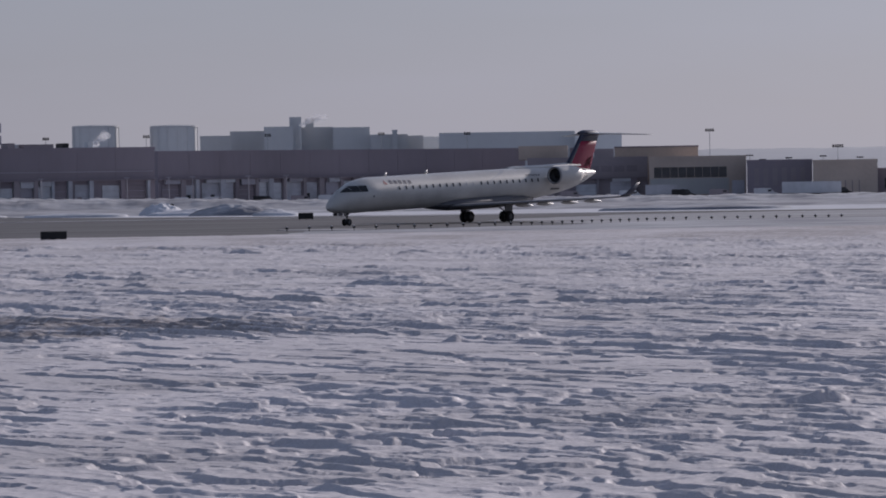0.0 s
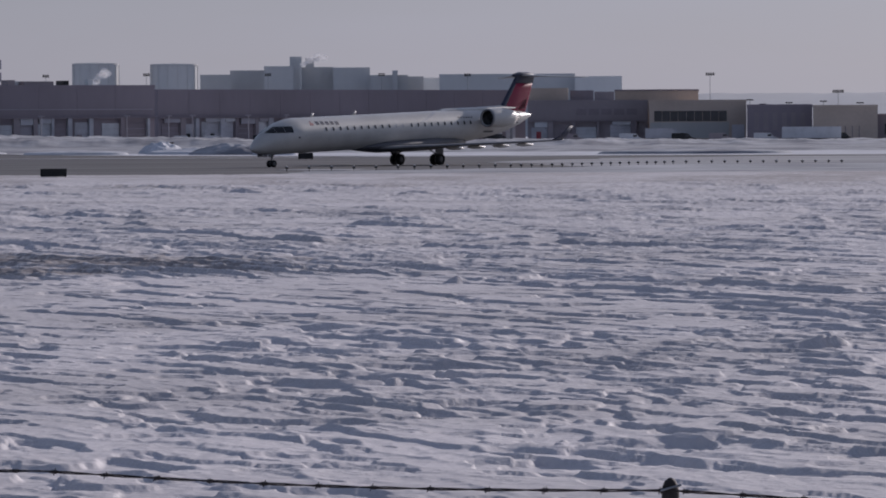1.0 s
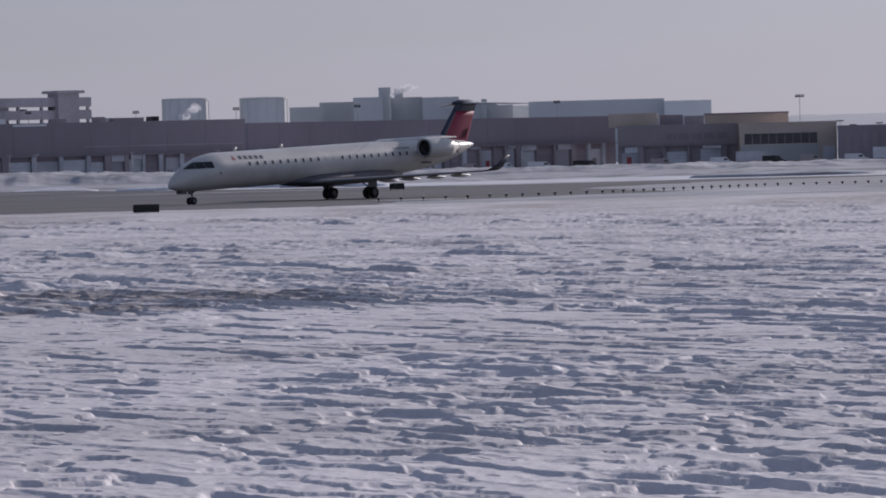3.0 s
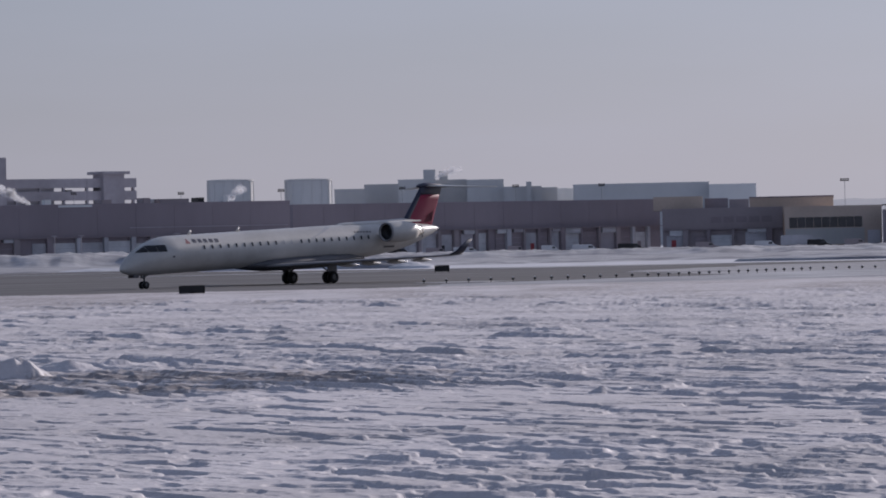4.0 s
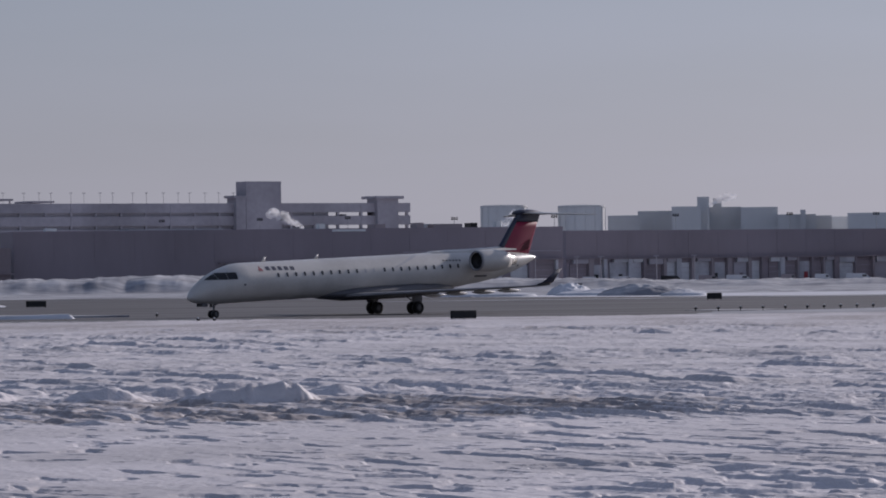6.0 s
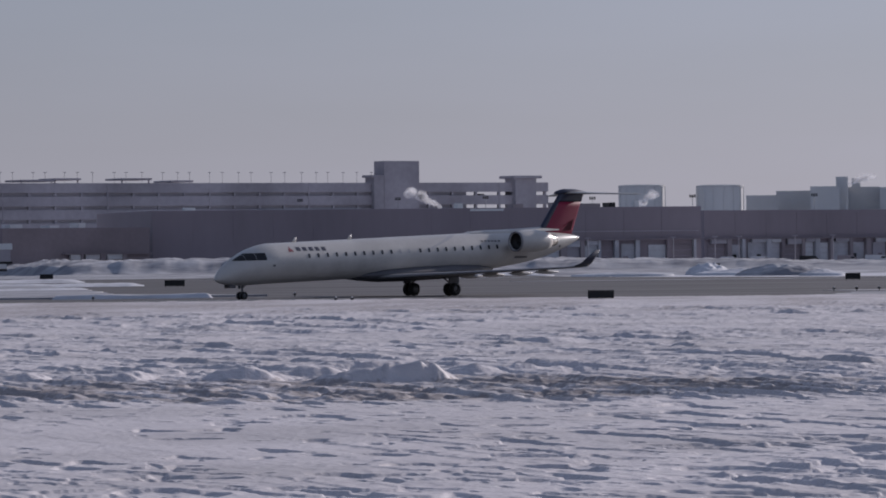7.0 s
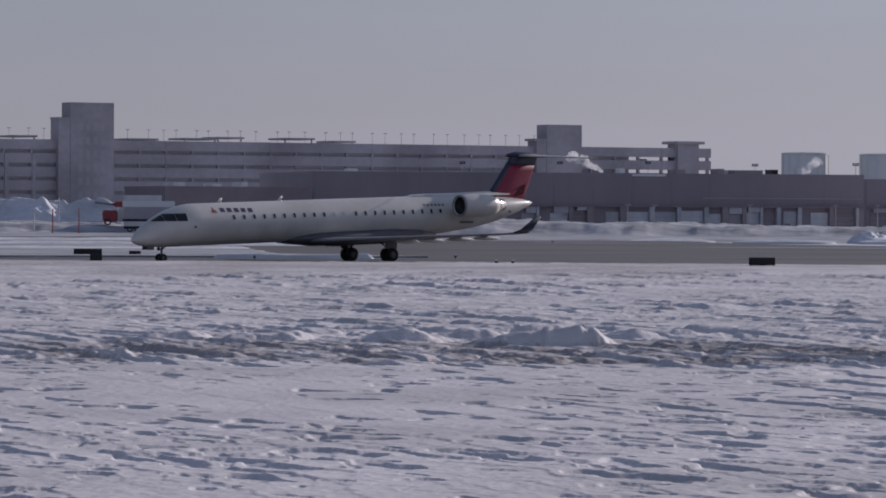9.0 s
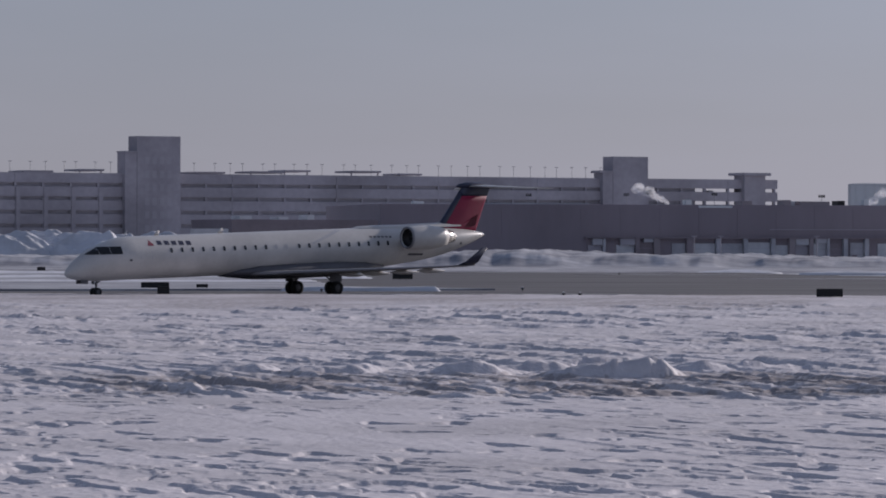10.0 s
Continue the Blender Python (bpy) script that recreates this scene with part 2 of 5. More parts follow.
def wall_pose(p0, p1):
    """A pose at p0 whose x runs to p1 and whose y points away from the viewer."""
    d = (Vector(p1) - Vector(p0))
    return Matrix.Translation((p0[0], p0[1], 0)) @ Matrix.Rotation(math.atan2(d.y, d.x), 4, "Z"), d.length


# ---- noise over arrays ----
def lattice(i, j, seed):
    h = (i.astype(np.int64) * 374761393 + j.astype(np.int64) * 668265263 + seed * 1442695041) & 0xFFFFFFFF
    h = ((h ^ (h >> 13)) * 1274126177) & 0xFFFFFFFF
    return ((h ^ (h >> 16)) & 0xFFFF) / 65535.0


def vnoise(x, y, seed=0):
    i, j = np.floor(x), np.floor(y)
    u, v = x - i, y - j
    u, v = u * u * (3 - 2 * u), v * v * (3 - 2 * v)
    a, b = lattice(i, j, seed), lattice(i + 1, j, seed)
    c, d = lattice(i, j + 1, seed), lattice(i + 1, j + 1, seed)
    return (a * (1 - u) + b * u) * (1 - v) + (c * (1 - u) + d * u) * v


def fbm(x, y, seed=0, octaves=3):
    s, amp, tot = 0, 1.0, 0.0
    for k in range(octaves):
        s, tot = s + amp * vnoise(x * 2 ** k, y * 2 ** k, seed + k), tot + amp
        amp *= 0.5
    return s / tot


def step(e0, e1, v):
    t = np.clip((v - e0) / (e1 - e0), 0, 1)
    return t * t * (3 - 2 * t)


def sheet(name, X, Y, Z, mat, attr=None):
    """A grid of places as one smooth mesh."""
    r, c = X.shape
    me = bpy.data.meshes.new(name)
    me.vertices.add(r * c)
    me.vertices.foreach_set("co", np.stack((X, Y, Z), -1).astype(np.float32).ravel())
    idx = np.arange(r * c).reshape(r, c)
    quads = np.stack((idx[:-1, :-1], idx[:-1, 1:], idx[1:, 1:], idx[1:, :-1]), -1).reshape(-1, 4)
    me.loops.add(quads.size)
    me.loops.foreach_set("vertex_index", quads.astype(np.int32).ravel())
    me.polygons.add(len(quads))
    me.polygons.foreach_set("loop_start", np.arange(0, quads.size, 4, dtype=np.int32))
    me.polygons.foreach_set("use_smooth", np.ones(len(quads), dtype=bool))
    me.update(calc_edges=True)
    me.materials.append(M[mat])
    if attr is not None:
        a = me.attributes.new("thin", "FLOAT", "POINT")
        a.data.foreach_set("value", attr.astype(np.float32).ravel())
    return new(name, me)


# ---- ground ----
RIDGE = radians(60)


def along_wind(x, y):
    """Coordinates along and across the wind-cut ridges, which run towards the viewer's right."""
    c, n = math.cos(RIDGE), math.sin(RIDGE)
    return x * c - y * n, x * n + y * c


def ridges(x, y, spacing, length, gap, jag, seed, soft=0.06):
    """Broken wind-cut ridges: each slopes gently away and ends in a low sharp wall; gap: how much of each is missing."""
    u, v = along_wind(x, y)
    p = v / spacing + 1.5 * fbm(u / (1.7 * length), v / (3.5 * spacing), seed, 2) + jag * fbm(x / 0.33, y / 0.4, seed + 9, 2)
    k = np.floor(p)
    f = p - k
    own = lattice(k, k * 0 + 3, seed + 7)
    gate = step(gap, gap + 0.13, vnoise(u / length + 31.7 * own, k, seed + 5))
    return gate * (0.55 + 0.9 * own) * step(0, soft, f) * (1 - f) ** 1.5


def mounds(x, y, places):
    """Drifts with a steep shaded face: long on one side, cut off short on the other."""
    z = np.zeros_like(x)
    for az, d, left, right, deep, h in places:
        cx, cy = -d * math.sin(radians(az)), d * math.cos(radians(az))
        rough = fbm(x / 1.1, y / 1.6, 61 + int(10 * az), 4) - 0.5
        a = x - cx + 0.4 * rough
        side = np.clip(np.where(a < 0, 1 + a / left, 1 - a / right), 0, 1) ** 0.7
        b = (y - cy - 0.35 * a + 0.5 * rough) / deep
        z = np.maximum(z, h * side * step(-0.02, 0.035, b) * (1 - step(0.1, 1.1, b)) * (1 + 0.5 * rough))
    return z


def snow_height(x, y):
    """Wind-carved snow: low swells, broken ridges with sharp walls, pits and small crust."""
    fade = step(8, 26, y) * 1.0
    d, az = np.hypot(x, y), np.degrees(np.arctan2(-x, y))
    z = 0.12 * (fbm(x / 14, y / 22, 3) - 0.5)
    patch = step(0.36, 0.52, fbm(x / 6, y / 13, 41))
    # smooth tongues of drifted snow
    smooth = step(7.3, 10, az) * (1 - step(74, 82, d)) * (0.6 + 0.35 * step(50, 58, d))
    edge = d + 5 * (fbm(x / 3.5, y * 0 + 2.5, 77, 2) - 0.5)
    smooth = np.maximum(smooth, 0.95 * step(72, 74.5, edge) * (1 - step(79, 81, edge)) * step(-1.5, 1.5, az))
    rough = (0.3 + 0.7 * patch) * (1 - 0.9 * smooth) * (0.9 + 0.35 * step(-3, 3, az))
    near, far = 1 - step(54, 64, d), step(84, 105, d)
    mid = (1 - near) * (1 - far)
    band = step(80, 83, d) * (1 - step(98, 110, d)) * step(-0.5, 2.5, az)
    z = z + near * rough * 0.05 * ridges(x, y, 1.1, 1.8, 0.42, 0.22, 101)
    z = z + mid * (0.2 + 0.8 * rough) * (1 - 0.75 * smooth) * 0.075 * ridges(x, y, 1.5, 6.0, 0.30, 0.1, 131, 0.05)
    z = z + far * rough * 0.085 * ridges(x, y, 2.6, 4.6, 0.42, 0.08, 161)
    z = z + far * rough * 0.05 * ridges(x, y, 1.3, 2.6, 0.46, 0.1, 171)
    z = z + band * 0.06 * ridges(x, y, 1.0, 3.0, 0.35, 0.1, 191)
    z = z + (near + mid) * rough * 0.03 * ridges(x, y, 0.55, 0.9, 0.45, 0.3, 211, 0.12)
    # pits that the wind has cut
    wx, wy = x + 0.5 * fbm(x / 0.7, y / 0.9, 83, 2), y + 0.5 * fbm(x / 0.8, y / 0.8, 84, 2)
    u, v = along_wind(wx, wy)
    for depth, wide, deep, edge, seed in ((0.05, 1.5, 0.8, 0.60, 301), (0.03, 0.7, 0.4, 0.58, 361)):
        e = edge + 0.06 - 0.12 * patch + 0.14 * smooth
        z = z - depth * step(e, e + 0.03, fbm(u / wide, v / deep, seed, 2))
    z = z + (0.02 + 0.016 * near) * (fbm(x / 0.2, y / 0.4, 51, 3) - 0.5) * (0.4 + 0.6 * rough)
    # drifts beside the strip of thin snow, and single lumps
    z = z + mounds(x, y, ((7.62, 91.5, 2.6, 0.6, 4.0, 0.46), (10.0, 93.5, 1.2, 0.9, 4, 0.3), (9.15, 96.5, 1.3, 0.8, 3.5, 0.24), (11.6, 95, 1.7, 0.5, 4, 0.2), (12.9, 96, 1.6, 0.5, 3, 0.17),
                          (6.9, 97, 0.9, 0.8, 3, 0.2), (6.2, 99, 0.8, 0.9, 3, 0.15), (8.3, 101, 1.4, 1.2, 3, 0.2), (-5.3, 54, 0.75, 0.3, 0.9, 0.15), (-0.25, 76, 0.25, 0.25, 0.5, 0.13), (0.58, 47, 0.14, 0.1, 0.3, 0.1)))
    return (z * (1 - 0.75 * step(195, 240, d)) + 0.1) * fade


def build_ground():
    # the whole land, to the horizon
    g = np.concatenate((np.linspace(-3500, -400, 12), np.linspace(-300, 300, 31), np.linspace(400, 3500, 12)))
    gy = np.concatenate((np.linspace(-1500, -100, 8), np.linspace(-50, 1000, 43), np.linspace(1200, 4800, 14)))
    X, Y = np.meshgrid(g, gy)
    ob = sheet("ground", X, Y, np.full_like(X, -0.32), "ploughed")
    tagged(ob, "snow-covered flat airfield ground reaching the horizon", "ground", kind="structure")
    # the snow field, a fan laid out from the camera, finer towards the fence
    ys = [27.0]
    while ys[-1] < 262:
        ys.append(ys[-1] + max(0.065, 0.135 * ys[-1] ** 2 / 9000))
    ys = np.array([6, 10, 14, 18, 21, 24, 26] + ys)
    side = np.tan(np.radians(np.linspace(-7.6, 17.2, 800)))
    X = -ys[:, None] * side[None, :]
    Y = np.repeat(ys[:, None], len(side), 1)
    Z = snow_height(X, Y)
    edge = np.zeros_like(Z)
    edge[:, 0] = edge[:, -1] = edge[0] = 0.4
    edge[-1] = 0.4
    lip = 0.03 * step(235, 258, Y)
    D = np.hypot(X, Y)
    az = np.degrees(np.arctan2(-X, Y))
    U, V = along_wind(X, Y)
    band = step(79.5, 82, D + 6 * (fbm(X / 3, Y / 9, 75) - 0.5)) * (1 - step(88, 106, D)) * step(-0.5, 3.5, az) * (1 - step(14.5, 16.5, az))
    streaks = fbm(U / 3.2, V / 0.55, 71, 3)
    thin = band * (0.32 + 1.15 * streaks) + step(150, 225, D) * (0.34 + 0.7 * fbm(X / 5, Y / 14, 73)) - 9.0 * np.clip(Z - 0.2, 0, 0.1)
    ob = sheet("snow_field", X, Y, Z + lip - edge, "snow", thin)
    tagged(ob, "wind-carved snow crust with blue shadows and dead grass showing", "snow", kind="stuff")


def slab(name, pts, z0, z1, mat, label, kind="structure"):
    """A flat piece of ground with an edge."""
    bm = bmesh.new()
    lo = [bm.verts.new((x, y, z0)) for x, y in pts]
    hi = [bm.verts.new((x, y, z1)) for x, y in pts]
    bm.faces.new(hi)
    for i in range(len(pts)):
        j = (i + 1) % len(pts)
        bm.faces.new((lo[i], lo[j], hi[j], hi[i]))
    ob = link(name, bm, mat)
    return tagged(ob, label, name, kind=kind)


def wavy(a, b, n, amp, seed):
    """Places from a to b, wandering a little to the sides."""
    rnd = random.Random(seed)
    out = []
    for i in range(n):
        t = i / n
        out.append((a[0] + (b[0] - a[0]) * t + rnd.uniform(-amp, amp), a[1] + (b[1] - a[1]) * t + rnd.uniform(-amp, amp)))
    return out


def build_pavement():
    near = [(-400, 235), (-130, 246), (-75, 251), (-43, 257), (-22, 257), (-12, 262), (-9.5, 285), (8, 305), (20, 330), (48, 330), (120, 330)]
    far = [(120, 430), (40, 440), (-17, 458), (-47, 500), (-60, 552), (-90, 568), (-138, 640), (-216, 800), (-500, 980)]
    slab("taxiway", near + far, -0.3, 0.0, "asphalt", "grey asphalt taxiway swept of snow with pale streaks")
    # snow lying on it: an island between two lanes, and thin drifts
    isle = [(-52, 302), (-66, 318), (-82, 380), (-105, 455), (-140, 540), (-330, 700), (-330, 262), (-150, 268), (-100, 284)]
    pts = []
    for i, a in enumerate(isle):
        b = isle[(i + 1) % len(isle)]
        n = max(2, int(math.dist(a, b) / 5))
        pts += wavy(a, b, n, 0.7, i)
    slab("snow_island", pts, -0.05, 0.14, "grey_snow", "wind-packed snow on the island between two taxiways", "structure")
    right = [(10, 312), (20.5, 331), (60, 330.6), (119, 330.6), (119, 428), (60, 425), (20, 410), (4, 370)]
    pts = []
    for i, a in enumerate(right):
        b = right[(i + 1) % len(right)]
        pts += wavy(a, b, max(2, int(math.dist(a, b) / 5)), 1.5, i + 20)
    slab("snow_dusted_apron", pts, -0.05, 0.012, "dusted", "asphalt thinly dusted with blown snow")
    verge = [(-11.0, 255), (-9.0, 284), (8.4, 304.3), (20.4, 329.5), (48, 329.6), (119, 329.6), (190, 329), (190, 250)]
    pts = []
    for i, a in enumerate(verge):
        b = verge[(i + 1) % len(verge)]
        pts += wavy(a, b, max(2, int(math.dist(a, b) / 4)), 0.35, i + 50)
    slab("snow_verge", pts, -0.4, 0.07, "grey_snow", "wind-packed snow verge along the taxiway edge lights")
    for k, (x, y, w, l) in enumerate(((-30, 430, 16, 6), (-62, 500, 14, 5), (2, 440, 14, 9), (-85, 540, 16, 7), (-45, 275, 9, 1.6), (-25, 268, 7, 1.4), (-8, 300, 3, 5))):
        pts = [(x + w * math.cos(a) * (1 + 0.3 * math.sin(3 * a + k)), y + l * math.sin(a)) for a in np.linspace(0, 2 * math.pi, 29)[:-1]]
        slab("snow_drift", pts, -0.05, 0.03, "dusted", "thin drift of blown snow on the asphalt")



def snow_bank(name, az0, az1, d0, d1, height, seed, label, rough=1.0):
    """A ploughed bank of snow between two bearings, with a lumpy crest."""
    n, k = 420, 34
    A = np.linspace(az0, az1, n)[None, :]
    R = np.linspace(d0, d1, k)[:, None]
    Dd = R + 0 * A
    X, Y = -Dd * np.sin(np.radians(A)), Dd * np.cos(np.radians(A))
    u = (R - d0) / (d1 - d0)
    prof = step(0.0, 0.13, u) * (1 - step(0.55, 1.0, u))
    ends = step(0, 0.06, (A - az0) / (az1 - az0)) * (1 - step(0.94, 1, (A - az0) / (az1 - az0)))
    Z = height * prof * ends * (0.72 + 0.56 * fbm(X / 9, Y / 12, seed, 4)) + 0.55 * rough * (fbm(X / 2.2, Y / 3, seed + 5, 5) - 0.5) * prof * ends
    Z = np.where(prof < 1e-6, -0.4, Z - 0.1)
    return tagged(sheet(name, X, Y, Z, "ploughed"), label, "snow bank", kind="structure")


def far_bank():
    """The long ploughed bank between the far taxiway edge and the concourse: a gentle apron of snow, then a steep face."""
    A = np.linspace(19.5, -9.0, 1150)[None, :]
    d = np.array([572, 578, 584, 592, 602, 614, 626, 636, 644, 650, 654, 657, 659, 660.5, 662, 663.5, 665, 667, 670, 674, 680, 688, 698, 710, 724, 738, 752, 765], float)[:, None]
    form = np.interp(d, [572, 579, 590, 640, 657, 663.5, 672, 700, 735, 765], [-0.3, 0.02, 0.05, 0.1, 0.16, 0.82, 0.95, 1.0, 0.8, -0.3])
    D = d + 42 * step(12.2, 13.4, A) + 9 * (fbm(A * 1.7 + 0 * d, d / 300 + 0 * A, 17, 3) - 0.5)
    X, Y = -D * np.sin(np.radians(A)), D * np.cos(np.radians(A))
    crest = np.interp(A, [-6, -3, 2, 3.7, 5.8, 8, 11, 12.3, 13.2], [0.8, 0.95, 1.15, 1.5, 2.0, 2.45, 2.85, 2.7, 1.9])
    lump = fbm(X / 7, Y / 16, 23, 4) - 0.5
    Z = crest * form * (1 + 0.7 * lump) + np.clip(form, 0, 1) * 0.8 * (fbm(X / 2.4, Y / 9, 29, 4) - 0.5)
    # the bank's grey colour carries shade besides what the steep face gets
    tagged(sheet("snow_bank", X, Y, np.where(form < 0, -0.5, Z), "grey_snow"), "long ploughed snow bank before the concourse, shade on its face and in its colour", "snow bank", kind="structure")


def heap(az, d, wide, deep, high, seed, label, mat="ploughed"):
    """A heap of ploughed snow."""
    p = spot(az, d)
    u = np.linspace(-1, 1, 60)
    X, Y = np.meshgrid(u * wide, u * deep)
    q = (X / wide) ** 2 + (Y / deep) ** 2
    Z = high * np.clip(1 - q, 0, 1) ** 1.2 * (0.4 + 0.9 * fbm(X / (0.4 * wide) + seed, Y / (0.4 * deep), seed, 3)) + 0.22 * high * (fbm(X / (0.12 * wide) + seed, Y / (0.12 * deep), seed + 4, 3) - 0.5) * step(0.0, 0.3, 1 - q) - 0.35 * step(0.9, 1.0, q) - 0.05
    ob = sheet("snow_heap", X + p.x, Y + p.y, Z, mat)
    tagged(ob, label, "snow heap", kind="structure")


# ---- airliner ----
AX0, SLOPE = 2.31, -0.032
STATIONS = ((-2.4, 1.355, 0.0), (-20.5, 1.355, 0.0), (-21.5, 1.345, 0.01), (-22.5, 1.315, 0.03), (-23.5, 1.265, 0.065), (-24.5, 1.195, 0.11), (-25.5, 1.14, 0.14),
            (-26.5, 1.06, 0.19), (-27.5, 0.96, 0.25), (-28.3, 0.86, 0.31), (-29.1, 0.735, 0.385), (-29.8, 0.605, 0.45), (-30.4, 0.47, 0.51), (-30.9, 0.345, 0.56), (-31.3, 0.23, 0.595), (-31.6, 0.13, 0.62))


def body_at(x):
    """Radius and height of the fuselage's axis at x metres ahead of the nose wheel."""
    if -2.4 <= x <= 2.36:
        u = min(1.0, (x + 2.4) / 4.76)
        return max(0.02, 1.355 * (1 - u ** 1.9) ** 0.65), AX0 + SLOPE * x - 0.85 * u ** 1.75
    for (xa, ra, da), (xb, rb, db) in zip(STATIONS, STATIONS[1:]):
        if xa >= x >= xb:
            t = (xa - x) / (xa - xb)
            return ra + (rb - ra) * t, AX0 + SLOPE * x + da + (db - da) * t
    xa, ra, da = STATIONS[-1]
    return ra, AX0 + SLOPE * x + da


def on_body(x, z, side=1, out=0.0):
    """The place on the fuselage's skin at that station and height."""
    r, c = body_at(x)
    s = max(-0.999, min(0.999, (z - c) / r))
    return Vector((x, side * (r + out) * math.sqrt(1 - s * s), c + (r + out) * s))


def skin(bm, xs, lo, hi, side, out=0.012, n=4):
    """A patch that lies on the fuselage between two heights (functions of x)."""
    rows = [[bm.verts.new(on_body(x, lo(x) + (hi(x) - lo(x)) * k / n, side, out)) for k in range(n + 1)] for x in xs]
    for a, b in zip(rows, rows[1:]):
        for i in range(n):
            bm.faces.new((a[i], a[i + 1], b[i + 1], b[i]))
    return bm


def foil(bm, sections, n=14):
    """A wing: each section is its leading edge, chord, thickness and which way is up."""
    rings = []
    for le, chord, thick, up in sections:
        ring = []
        for k in range(2 * n):
            a = math.pi * k / n
            u = 0.5 - 0.5 * math.cos(a)
            t = thick * 1.6 * (math.sqrt(u) * (1 - u) + 0.08 * (1 - u)) * (1 if k < n else -0.7)
            ring.append(Vector(le) + Vector((-chord * u, 0, 0)) + Vector(up) * t)
        rings.append(ring)
    return loft(bm, rings)


def turned(profile, n=28, m=None):
    """A body of revolution about x from pairs of x and radius."""
    bm = bmesh.new()
    rings = [[Vector((x, r * math.cos(2 * math.pi * k / n), r * math.sin(2 * math.pi * k / n))) for k in range(n)] for x, r in profile]
    loft(bm, rings, caps=False)
    if m is not None:
        bmesh.ops.transform(bm, matrix=m, verts=bm.verts)
    return bm


def wheel(parent, x, y, r, w):
    """A wheel that turns about its axle; the tyre carries its hub."""
    bm = turned([(-w / 2, r * 0.55), (-w / 2, r * 0.86), (-w * 0.36, r * 0.97), (-w * 0.15, r), (w * 0.15, r), (w * 0.36, r * 0.97), (w / 2, r * 0.86), (w / 2, r * 0.55)], 24,
                Matrix.Rotation(radians(90), 4, "Z"))
    ty = part("wheel", bm, "tyre", parent, "black rubber tyre on a grey hub", True)
    ty.matrix_basis = pose(x, y, r)
    bm = turned([(-w * 0.42, 0.02), (-w * 0.42, r * 0.2), (-w * 0.3, r * 0.5), (-w * 0.42, r * 0.57), (w * 0.42, r * 0.57), (w * 0.3, r * 0.5), (w * 0.42, r * 0.2), (w * 0.42, 0.02)], 18,
                Matrix.Rotation(radians(90), 4, "Z"))
    part("hub", bm, "hub", ty, "dull grey metal hub")
    return ty


